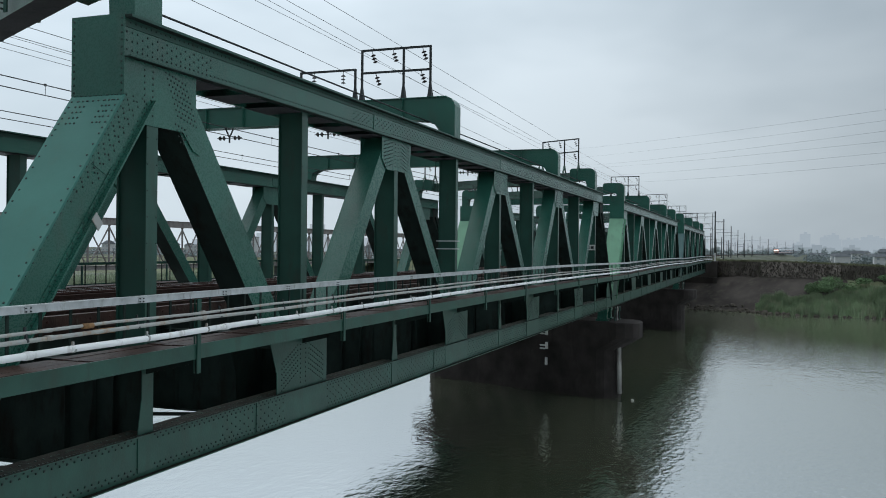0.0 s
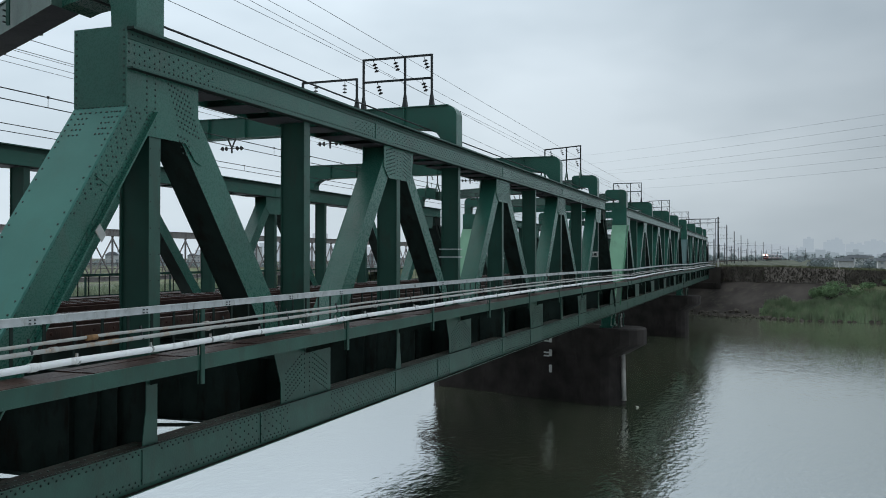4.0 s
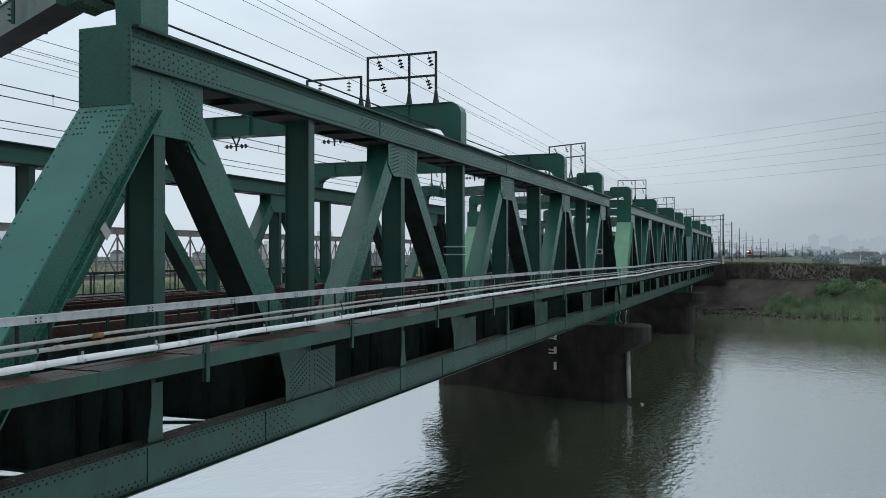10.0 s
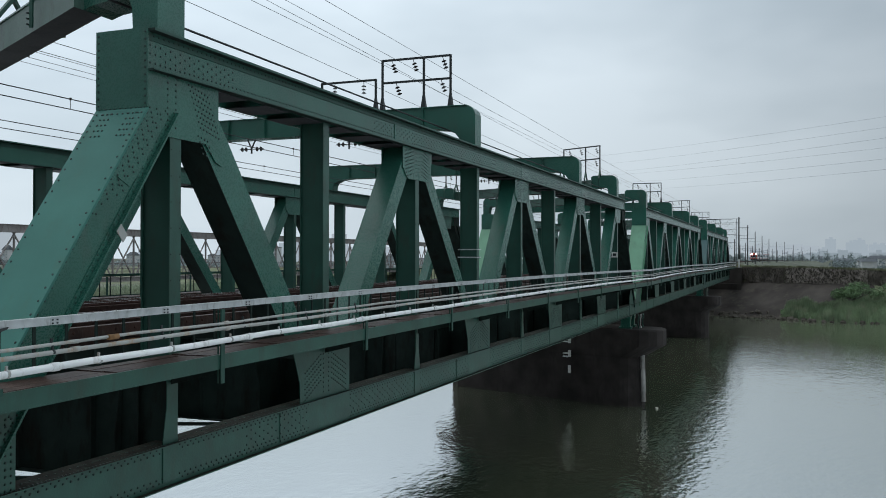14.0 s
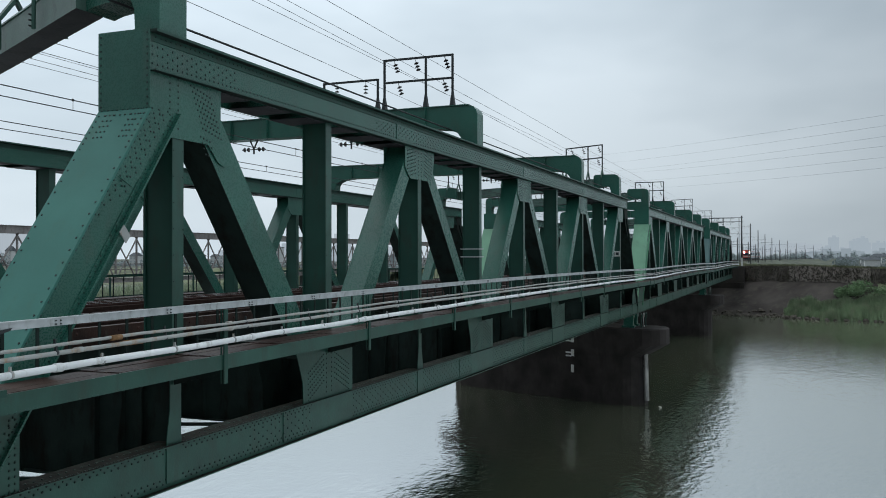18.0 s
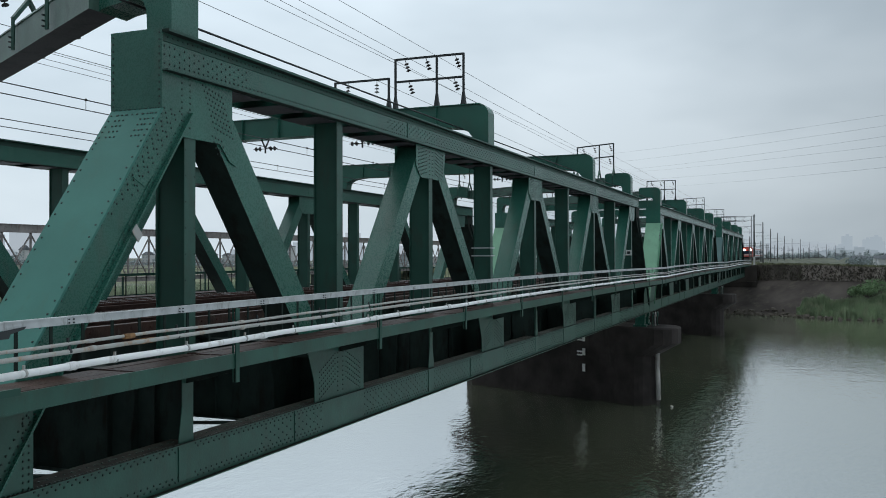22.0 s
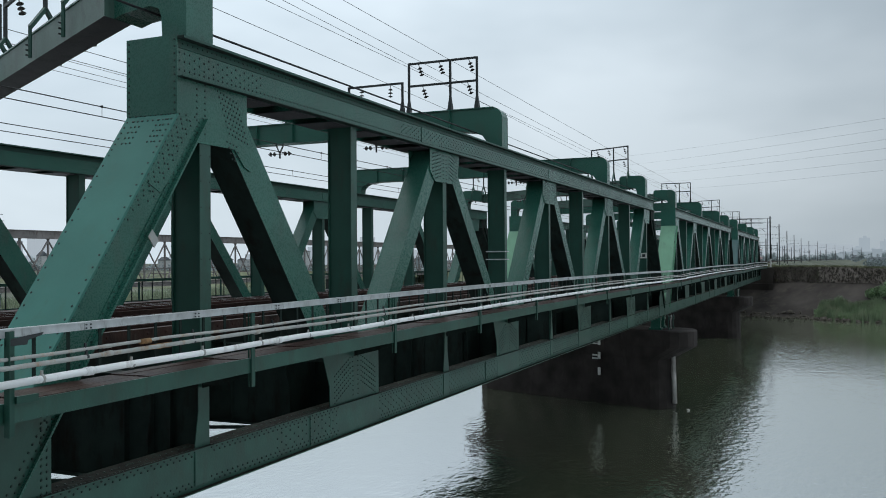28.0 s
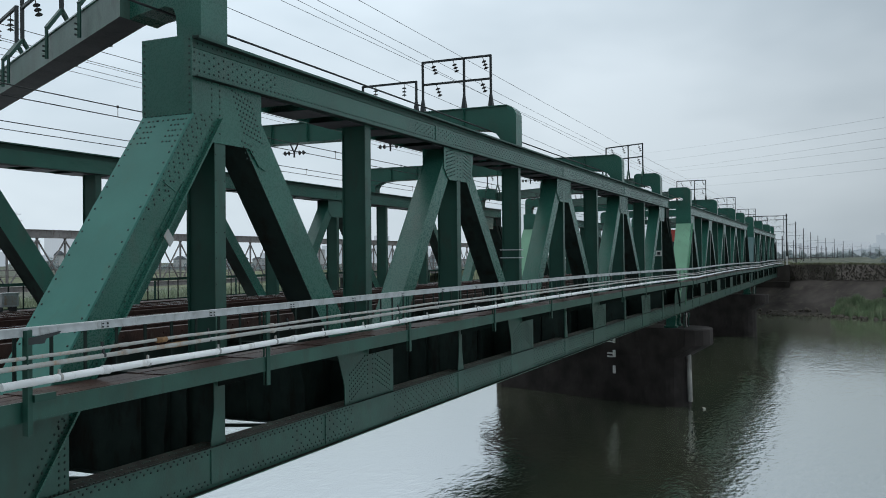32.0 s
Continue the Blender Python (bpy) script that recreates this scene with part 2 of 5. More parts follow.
def water_material():
    m = bpy.data.materials.new("river_water")
    m.use_nodes = True
    n, l = m.node_tree.nodes, m.node_tree.links
    n.remove(n["Principled BSDF"])
    murk, sheen, mix = n.new("ShaderNodeBsdfDiffuse"), n.new("ShaderNodeBsdfGlossy"), n.new("ShaderNodeMixShader")
    murk.inputs["Color"].default_value = (0.100, 0.114, 0.072, 1)
    sheen.inputs["Color"].default_value = (0.94, 0.96, 0.97, 1)
    sheen.inputs["Roughness"].default_value = 0.025
    mix.inputs["Fac"].default_value = 0.69
    l.new(murk.outputs["BSDF"], mix.inputs[1])
    l.new(sheen.outputs["BSDF"], mix.inputs[2])
    l.new(mix.outputs["Shader"], n["Material Output"].inputs["Surface"])
    co = n.new("ShaderNodeTexCoord")
    mp = n.new("ShaderNodeMapping")
    mp.inputs["Rotation"].default_value = (0, 0, radians(-8))
    mp.inputs["Scale"].default_value = (0.6, 1.0, 1.0)
    l.new(co.outputs["Object"], mp.inputs["Vector"])
    rip, swell, patch = n.new("ShaderNodeTexNoise"), n.new("ShaderNodeTexNoise"), n.new("ShaderNodeTexNoise")
    rip.inputs["Scale"].default_value, rip.inputs["Detail"].default_value = 3.4, 3
    swell.inputs["Scale"].default_value, swell.inputs["Detail"].default_value = 1.3, 3
    patch.inputs["Scale"].default_value, patch.inputs["Detail"].default_value = 0.035, 3
    for x in (rip, swell):
        l.new(mp.outputs["Vector"], x.inputs["Vector"])
    l.new(co.outputs["Object"], patch.inputs["Vector"])
    rng = n.new("ShaderNodeMapRange")
    rng.inputs["From Min"].default_value, rng.inputs["From Max"].default_value = 0.42, 0.62
    rng.inputs["To Min"].default_value, rng.inputs["To Max"].default_value = 0.6, 1.0
    l.new(patch.outputs["Fac"], rng.inputs["Value"])
    b1, b2 = n.new("ShaderNodeBump"), n.new("ShaderNodeBump")
    b1.inputs["Distance"].default_value, b2.inputs["Distance"].default_value = 0.024, 0.05
    b2.inputs["Strength"].default_value = 0.43
    l.new(rng.outputs["Result"], b1.inputs["Strength"])
    l.new(rip.outputs["Fac"], b1.inputs["Height"])
    l.new(swell.outputs["Fac"], b2.inputs["Height"])
    l.new(b2.outputs["Normal"], b1.inputs["Normal"])
    l.new(b1.outputs["Normal"], sheen.inputs["Normal"])
    return m


MEADOW = paint("pale_meadow_grass", (0.32, 0.375, 0.26), 0.8, vary=0.35, scale=0.3, grain=10, bump=0.2, stain=(0.40, 0.42, 0.32), amount=0.4, spec=0.12)
WATER = water_material()


# ---- mesh helpers ----
def mesh_of(name, bm, mat):
    me = bpy.data.meshes.new(name)
    bm.normal_update()
    bm.to_mesh(me)
    bm.free()
    for m in mat if isinstance(mat, (list, tuple)) else (mat,):
        me.materials.append(m)
    return me


def part(name, bm, mat, parent=None, label="", kind=""):
    ob = new(name, mesh_of(name, bm, mat))
    if parent:
        ob.parent = parent
    return tagged(ob, label, kind=kind)


def thing(name, label, category, group="", kind="", at=(0, 0, 0)):
    ob = new(name)
    ob.location = at
    return tagged(ob, label, category, group, kind)


def hexa(bm, pts, mi=0):
    """A solid of eight corners: four of one end, then the four opposite."""
    v = [bm.verts.new(p) for p in pts]
    for f in ((3, 2, 1, 0), (4, 5, 6, 7), (0, 1, 5, 4), (1, 2, 6, 5), (2, 3, 7, 6), (3, 0, 4, 7)):
        bm.faces.new([v[i] for i in f]).material_index = mi


def box(bm, x0, x1, y0, y1, z0, z1, mi=0):
    hexa(bm, [(x0, y0, z0), (x1, y0, z0), (x1, y1, z0), (x0, y1, z0), (x0, y0, z1), (x1, y0, z1), (x1, y1, z1), (x0, y1, z1)], mi)


def bar(bm, a, b, w, h, up=(0, 0, 1), mi=0):
    """A straight bar from a to b, w wide across and h deep along up."""
    a, b = Vector(a), Vector(b)
    d = (b - a).normalized()
    s = d.cross(Vector(up))
    if s.length < 1e-4:
        s = d.cross(Vector((1, 0, 0)))
    s.normalize()
    u = s.cross(d)
    s, u = s * w / 2, u * h / 2
    hexa(bm, [a - s - u, a + s - u, a + s + u, a - s + u, b - s - u, b + s - u, b + s + u, b - s + u], mi)


def plate(bm, poly, y0, y1, mi=0):
    """An (x, z) outline, thick from y0 to y1."""
    v0, v1 = [bm.verts.new((x, y0, z)) for x, z in poly], [bm.verts.new((x, y1, z)) for x, z in poly]
    k = len(poly)
    bm.faces.new(v0).material_index = mi
    bm.faces.new(v1[::-1]).material_index = mi
    for i in range(k):
        bm.faces.new((v0[i], v1[i], v1[(i + 1) % k], v0[(i + 1) % k])).material_index = mi


def tube(bm, a, b, r, n=10, r2=None, mi=0, caps=True):
    a, b = Vector(a), Vector(b)
    d = (b - a).normalized()
    s = d.cross(Vector((0, 0, 1)) if abs(d.z) < 0.95 else Vector((1, 0, 0))).normalized()
    u = s.cross(d)
    ring = [(s * math.cos(2 * math.pi * i / n) + u * math.sin(2 * math.pi * i / n)) for i in range(n)]
    v0, v1 = [bm.verts.new(a + p * r) for p in ring], [bm.verts.new(b + p * (r if r2 is None else r2)) for p in ring]
    for i in range(n):
        f = bm.faces.new((v0[i], v0[(i + 1) % n], v1[(i + 1) % n], v1[i]))
        f.smooth, f.material_index = True, mi
    if caps:
        bm.faces.new(v0[::-1]).material_index = mi
        bm.faces.new(v1).material_index = mi


def hose(bm, pts, r, n=10):
    """A round bar through the points, in one piece."""
    pts = [Vector(p) for p in pts]
    rings = []
    for i, p in enumerate(pts):
        d = (pts[min(i + 1, len(pts) - 1)] - pts[max(i - 1, 0)]).normalized()
        s = d.cross(Vector((0, 0, 1)) if abs(d.z) < 0.95 else Vector((1, 0, 0))).normalized()
        u = s.cross(d)
        rings.append([bm.verts.new(p + (s * math.cos(2 * math.pi * k / n) + u * math.sin(2 * math.pi * k / n)) * r) for k in range(n)])
    for a, b in zip(rings, rings[1:]):
        for k in range(n):
            bm.faces.new((a[k], a[(k + 1) % n], b[(k + 1) % n], b[k])).smooth = True
    bm.faces.new(rings[0][::-1]), bm.faces.new(rings[-1])


def wire(bm, a, b, r, sag=0.0, n=1):
    a, b = Vector(a), Vector(b)
    pts = [a.lerp(b, i / n) - Vector((0, 0, 4 * sag * (i / n) * (1 - i / n))) for i in range(n + 1)]
    hose(bm, pts, r, 5)


def rivets(name, heads, parent, r=0.019, mat=None):
    """Domed rivet heads: each a place and the way it faces."""
    vs, fs = [], []
    for p, nrm in heads:
        p, nrm = Vector(p), Vector(nrm).normalized()
        s = nrm.orthogonal().normalized()
        u = nrm.cross(s)
        k = len(vs)
        for rr, hh in ((1.0, 0.0), (0.62, 0.6)):
            for i in range(6):
                a = math.pi * i / 3
                vs.append(tuple(p + (s * math.cos(a) + u * math.sin(a)) * r * rr + nrm * r * hh))
        for i in range(6):
            j = (i + 1) % 6
            fs.append((k + i, k + j, k + 6 + j, k + 6 + i))
        fs.append(tuple(k + 6 + i for i in range(6)))
    me = bpy.data.meshes.new(name)
    me.from_pydata(vs, [], fs)
    me.materials.append(mat or RIVET)
    ob = new(name, me)
    ob.parent = parent
    return tagged(ob, kind="stuff")
# ---- ground, river and banks ----
P, SPAN, WIDE, SKEW = 5.0, 51.56, 12.95, 4.88
P_FAR = 5.09
WATER_Z, RAIL_Z, DECK_Z = -4.35, 3.92, 3.50


def track_y(x):
    """The sideways place of the near track beyond the bridge, where it curves off."""
    return 4.65 - max(0.0, x - 330.0) ** 2 / 4500.0


def shore(y):
    """The x of the far waterline."""
    return 137.2 + 0.14 * min(max(y, -40), 200) + 1.3 * noise.noise((0.06 * y, 3.1, 0)) + 5.0 * min(1.0, max(0.0, (y + 15.0) / 9.0))


def wall_x(y):
    """The foot of the wall along the bank top, and of the abutment."""
    return 156.5 + 0.62 * (max(y, -30) + 2) if y < -2 else 158.0 + 0.38 * y


def ground_z(x, y):
    s, w = shore(y), wall_x(max(y, -78))
    if x < -40 and y < 62:
        return 2.6 + min(1, (-40 - x) / 10) * 1.0
    if y > 62 and x < s + 12:
        return -2.6 + min(1.0, (y - 62) / 30.0) * 1.6
    if x < s:
        return -7.0 if -30 < x < s - 3 else -5.2
    if x < w + 2.5:
        z = -4.7 + 5.8 * min(1.0, (x - s) / max(4.0, w - s))
    else:
        flat = max(-2.0, 2.5 - (x - w) * 0.03)
        side = abs(y - track_y(x) - 2)
        z = max(flat, 3.45 - max(0.0, side - 7.0) * 0.45)
        z = min(z, 2.9 + (x - w) * 0.1)
    return z + (0.07 * noise.noise((x * 0.13, y * 0.13, 0)) if x > s - 1 else 0)


def build_ground():
    xs = [-6000, -1500, -400, -120, -60, -50, -40, -30] + list(np.arange(118, 230, 2.0)) + [236, 245, 260, 280, 310, 345, 390, 450, 520, 600, 700, 850, 1100, 1600, 2600, 4900]
    ys = [-4800, -1600, -600, -300, -180, -120, -90, -75] + list(np.arange(-64, 40, 2.0)) + [44, 50, 58, 68, 80, 95, 115, 140, 180, 240, 330, 480, 800, 1800, 4800]
    vs = [(x, y, ground_z(x, y)) for x in xs for y in ys]
    k = len(ys)
    fs = [(i * k + j, (i + 1) * k + j, (i + 1) * k + j + 1, i * k + j + 1) for i in range(len(xs) - 1) for j in range(k - 1)]
    me = bpy.data.meshes.new("ground")
    me.from_pydata(vs, [], fs)
    for m in (FIELD, REVET, GRASS):
        me.materials.append(m)
    for f in me.polygons:
        c = f.center
        s = shore(c.y)
        f.use_smooth = True
        f.material_index = 1 if s - 8 < c.x < wall_x(c.y) + 2.5 and 30 > c.y > -21 + 2 * noise.noise((c.x * 0.2, c.y * 0.2, 1)) else 2 if s - 8 < c.x < s + 75 else 0
    tagged(new("ground", me), "river bank and flat fields with dark soil and grass", "ground", kind="structure")


build_ground()
bm = bmesh.new()
v = [bm.verts.new(p) for p in ((-900, -4000, WATER_Z), (190, -4000, WATER_Z), (190, 4000, WATER_Z), (-900, 4000, WATER_Z))]
bm.faces.new(v)
tagged(part("water", bm, WATER), "dark greenish rippled river water reflecting the grey sky", "river", kind="structure")


# ---- bridge spans ----
def outline_solid(bm, outl, place, t):
    """A (y, z) outline made solid, t thick each way along x about place(y)."""
    v0, v1 = [bm.verts.new((place(y) - t, y, z)) for y, z in outl], [bm.verts.new((place(y) + t, y, z)) for y, z in outl]
    bm.faces.new(v0), bm.faces.new(v1[::-1])
    k = len(outl)
    for i in range(k):
        bm.faces.new((v0[i], v1[i], v1[(i + 1) % k], v0[(i + 1) % k]))
    bmesh.ops.recalc_face_normals(bm, faces=bm.faces)
    bmesh.ops.triangulate(bm, faces=[q for q in bm.faces if len(q.verts) > 4])


def truss_parts(span, y0, x0, pitch, post_mat, detail):
    """One truss of a span: its panel points lie every pitch metres from x0, its outer face at y0."""
    Y0, Y1 = y0, y0 + 0.95
    X = lambda n: x0 + n * pitch
    # chords
    bm = bmesh.new()
    lip = [(Y0 - 0.14, 8.03), (Y0 + 0.03, 8.03), (Y0 + 0.03, 8.628), (Y1 - 0.03, 8.628), (Y1 - 0.03, 8.03), (Y1 + 0.03, 8.03), (Y1 + 0.03, 8.05), (Y1, 8.05),
           (Y1, 8.628), (Y1 + 0.03, 8.628), (Y1 + 0.03, 8.67), (Y0 - 0.16, 8.67), (Y0 - 0.16, 8.628), (Y0 - 0.018, 8.628), (Y0 - 0.018, 8.50), (Y0, 8.50), (Y0, 8.05), (Y0 - 0.14, 8.05)]
    outline_solid(bm, lip, lambda y: X(5) + 0.86, 4 * pitch + 1.44)
    # flange edges, undersides and the strip below: shade and grime in the colour
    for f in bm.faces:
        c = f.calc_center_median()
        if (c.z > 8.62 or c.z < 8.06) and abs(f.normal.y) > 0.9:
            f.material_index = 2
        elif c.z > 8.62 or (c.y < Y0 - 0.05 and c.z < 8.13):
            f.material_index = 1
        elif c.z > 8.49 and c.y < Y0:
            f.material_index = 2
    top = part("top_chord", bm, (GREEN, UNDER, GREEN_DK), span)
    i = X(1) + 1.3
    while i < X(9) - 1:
        # battens below the chord in the shaded soffit tone
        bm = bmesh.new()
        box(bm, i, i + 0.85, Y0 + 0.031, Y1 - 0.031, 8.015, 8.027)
        part("batten_plate", bm, SOFFIT, top)
        i += 1.45
    for n in (2.82, 5.08, 7.15):
        bm = bmesh.new()
        box(bm, X(n) - 0.55, X(n) + 0.55, Y0 - 0.012, Y0 - 0.001, 8.13, 8.61)
        part("splice_plate", bm, GREEN, top)
    bm = bmesh.new()
    lip = [(Y0 - 0.10, 1.50), (Y1, 1.50), (Y1, 1.72), (Y0 + 0.36, 1.72), (Y0 + 0.36, 2.18), (Y0 - 0.10, 2.18), (Y0 - 0.10, 2.162), (Y0, 2.162), (Y0, 1.518), (Y0 - 0.10, 1.518)]
    outline_solid(bm, lip, lambda y: X(5) + 0.4, 5 * pitch + 0.75)
    for f in bm.faces:
        if f.normal.z > 0.9:
            f.material_index = 1
    bot = part("bottom_chord", bm, (GREEN_LO, DIRT), span)
    for n in (1.75, 3.7, 6.3, 8.25):
        bm = bmesh.new()
        box(bm, X(n) - 0.5, X(n) + 0.5, Y0 - 0.014, Y0 - 0.001, 1.55, 2.15)
        part("splice_plate", bm, GREEN_LO, bot)
    # end posts
    for e, n in ((1, 0), (-1, 10)):
        bm = bmesh.new()
        dz = 1.427
        edge = (lambda z: X(0) + 4.42 - (7.46 - z) / dz) if e == 1 else (lambda z: X(10) - 2.65 + (7.46 - z) * 0.74)
        # top plate, webs and flanges; on the near span the plate's lit tone is painted in
        zt, zb = 7.46, 1.95
        a, b = edge(zt), edge(zb)
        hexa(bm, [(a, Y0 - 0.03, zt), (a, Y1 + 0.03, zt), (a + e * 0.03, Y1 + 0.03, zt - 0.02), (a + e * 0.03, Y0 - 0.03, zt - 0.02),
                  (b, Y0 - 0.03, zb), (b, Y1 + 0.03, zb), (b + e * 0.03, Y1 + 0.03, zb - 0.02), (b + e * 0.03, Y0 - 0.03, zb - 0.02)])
        # the far end post is coloured as dark as its unlit underside
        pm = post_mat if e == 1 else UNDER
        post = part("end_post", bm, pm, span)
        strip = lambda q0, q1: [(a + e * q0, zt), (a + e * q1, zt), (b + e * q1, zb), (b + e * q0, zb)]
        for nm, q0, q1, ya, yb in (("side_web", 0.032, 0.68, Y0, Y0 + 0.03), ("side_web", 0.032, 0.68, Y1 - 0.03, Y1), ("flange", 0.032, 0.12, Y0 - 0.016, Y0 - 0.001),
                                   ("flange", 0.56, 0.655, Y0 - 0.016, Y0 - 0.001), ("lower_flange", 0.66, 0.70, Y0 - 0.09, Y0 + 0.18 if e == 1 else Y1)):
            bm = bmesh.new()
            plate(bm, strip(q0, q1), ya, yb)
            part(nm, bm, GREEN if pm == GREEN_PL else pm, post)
        # closing box over the joint
        bm = bmesh.new()
        hx = X(1) - 0.57 if e == 1 else X(9) + 2.30
        box(bm, min(hx, hx - e * 0.02), max(hx, hx - e * 0.02), Y0 - 0.03, Y1 + 0.03, 7.46, 8.69)
        box(bm, min(hx, hx + e * 0.35), max(hx, hx + e * 0.35), Y0 + 0.03, Y1 - 0.03, 7.40, 8.10)
        part("end_plate", bm, GREEN, post)
    # verticals
    for n in range(1, 10):
        bm = bmesh.new()
        z0, z1 = 1.6, 8.12
        hw = max(0.11, 0.148 - 0.01 * n)
        c = X(n) + max(-0.05, 0.175 - 0.045 * n)
        # fronts a tone darker, sides darker still: shade set by the material
        plate(bm, [(c - 0.085, z0), (c + 0.085, z0), (c + 0.085, 3.2), (c + hw, 3.4), (c + hw, z1), (c - hw, z1), (c - hw, 3.4), (c - 0.085, 3.2)], Y0 + 0.012, Y0 + 0.03)
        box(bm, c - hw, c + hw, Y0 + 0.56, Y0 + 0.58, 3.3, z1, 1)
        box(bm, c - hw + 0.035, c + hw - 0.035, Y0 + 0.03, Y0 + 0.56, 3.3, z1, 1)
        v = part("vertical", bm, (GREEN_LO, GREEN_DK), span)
        # hanger webs coloured down to the shade below the deck
        bm = bmesh.new()
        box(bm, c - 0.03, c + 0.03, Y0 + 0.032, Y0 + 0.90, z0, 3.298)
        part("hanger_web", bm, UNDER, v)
    # diagonals
    for n in (1, 3, 5, 7, 9):
        for m in (n - 1, n + 1):
            if m in (0, 10):
                continue
            e = 1 if m > n else -1
            # the bars that fall to the right lie a little flatter
            a = Vector((X(n) + (-0.30 if e == -1 else 0.42 if n == 1 else 0.14), 0, 8.12))
            b = a + Vector((e * (0.72 if e == -1 else 0.76 if n == 1 else 0.86), 0, -1)) * 4.82
            d = (b - a).normalized()
            s = Vector((-d.z, 0, d.x)) * ({1: 0.325}.get(n, 0.225) if e == 1 else 0.25)
            ya, yb, t = Y0 + 0.014, Y0 + (0.60 if e == 1 else 0.58), 0.03
            deep = -0.975
            ring = [(-1, ya), (1, ya), (1, ya + t), (0.9, ya + t), (0.9, yb - t), (1, yb - t), (1, yb), (-1, yb), (-1, yb - t), (deep, yb - t), (deep, ya + t), (-1, ya + t)]
            bm = bmesh.new()
            v0, v1 = [bm.verts.new(a + s * u + Vector((0, y, 0))) for u, y in ring], [bm.verts.new(b + s * u + Vector((0, y, 0))) for u, y in ring]
            bm.faces.new(v0), bm.faces.new(v1[::-1])
            # undersides of the right-falling bars get their shade as colour
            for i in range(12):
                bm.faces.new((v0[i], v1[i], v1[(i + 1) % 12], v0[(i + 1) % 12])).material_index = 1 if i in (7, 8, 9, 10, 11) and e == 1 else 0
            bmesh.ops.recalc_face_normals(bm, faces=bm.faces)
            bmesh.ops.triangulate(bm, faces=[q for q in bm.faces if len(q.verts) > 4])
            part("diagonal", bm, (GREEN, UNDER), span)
    # end gussets painted in the same shade tone
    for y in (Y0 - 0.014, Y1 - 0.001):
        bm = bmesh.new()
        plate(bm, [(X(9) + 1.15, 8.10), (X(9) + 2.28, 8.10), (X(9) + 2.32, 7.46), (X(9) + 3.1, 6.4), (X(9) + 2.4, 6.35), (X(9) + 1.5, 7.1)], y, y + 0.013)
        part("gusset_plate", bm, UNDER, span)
    # upper gussets
    for n in (1, 3, 5, 7, 9):
        c = X(n)
        if n == 1:
            poly = [(-0.55, 8.10), (1.23, 8.10), (1.23, 7.40), (1.50, 6.84), (1.34, 6.72), (1.16, 6.78), (0.88, 7.06), (-0.12, 7.06), (-0.95, 6.2), (-1.25, 6.35), (-0.55, 7.40)]
        else:
            q = 1.0 if n == 3 else 0.80
            poly = [(-0.95, 8.10), (q, 8.10), (q, 7.82), (q - 0.12, 7.22), (-0.60, 7.20), (-0.72, 7.26), (-0.95, 7.48)]
        for y in (Y0 - 0.014, Y0 + 0.585):
            bm = bmesh.new()
            plate(bm, [(c + x, z) for x, z in poly], y, y + 0.014)
            part("gusset_plate", bm, GREEN, span)
    # lower gussets
    for n in range(0, 11):
        bm = bmesh.new()
        c = X(n)
        if n in (0, 10):
            e = 1 if n == 0 else -1
            poly = [(-0.60, 1.52), (1.98, 1.52), (1.98, 3.20), (1.85, 3.40), (0.40, 3.40), (-0.60, 2.0)] if n == 0 else [(-1.1, 1.52), (1.0, 1.52), (1.0, 2.7), (0.6, 3.1), (-0.2, 3.1), (-1.1, 2.2)]
        elif n % 2:
            e = 1
            poly = [(-0.17, 1.58), (0.19, 1.58), (0.19, 2.25), (0.10, 2.75), (0.10, 3.25), (-0.09, 3.25), (-0.09, 2.75), (-0.17, 2.25)]
        else:
            e = 1
            poly = [(-0.98, 1.55), (1.12, 1.55), (1.12, 3.12), (0.95, 3.30), (-1.30, 3.30), (-1.02, 2.6)]
        q = 0.02 if n == 0 else 0.0
        plate(bm, [(c + e * x, z) for x, z in poly], Y0 - 0.016 - q, Y0 - 0.001 - q)
        part("lower_gusset", bm, GREEN_LO, span)
        # inner plates get the painted shade, outer ones the green
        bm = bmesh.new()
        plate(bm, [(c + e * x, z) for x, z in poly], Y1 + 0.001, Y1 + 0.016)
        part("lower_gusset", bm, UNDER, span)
    if detail:
        truss_rivets(span, top, bot, X, Y0)


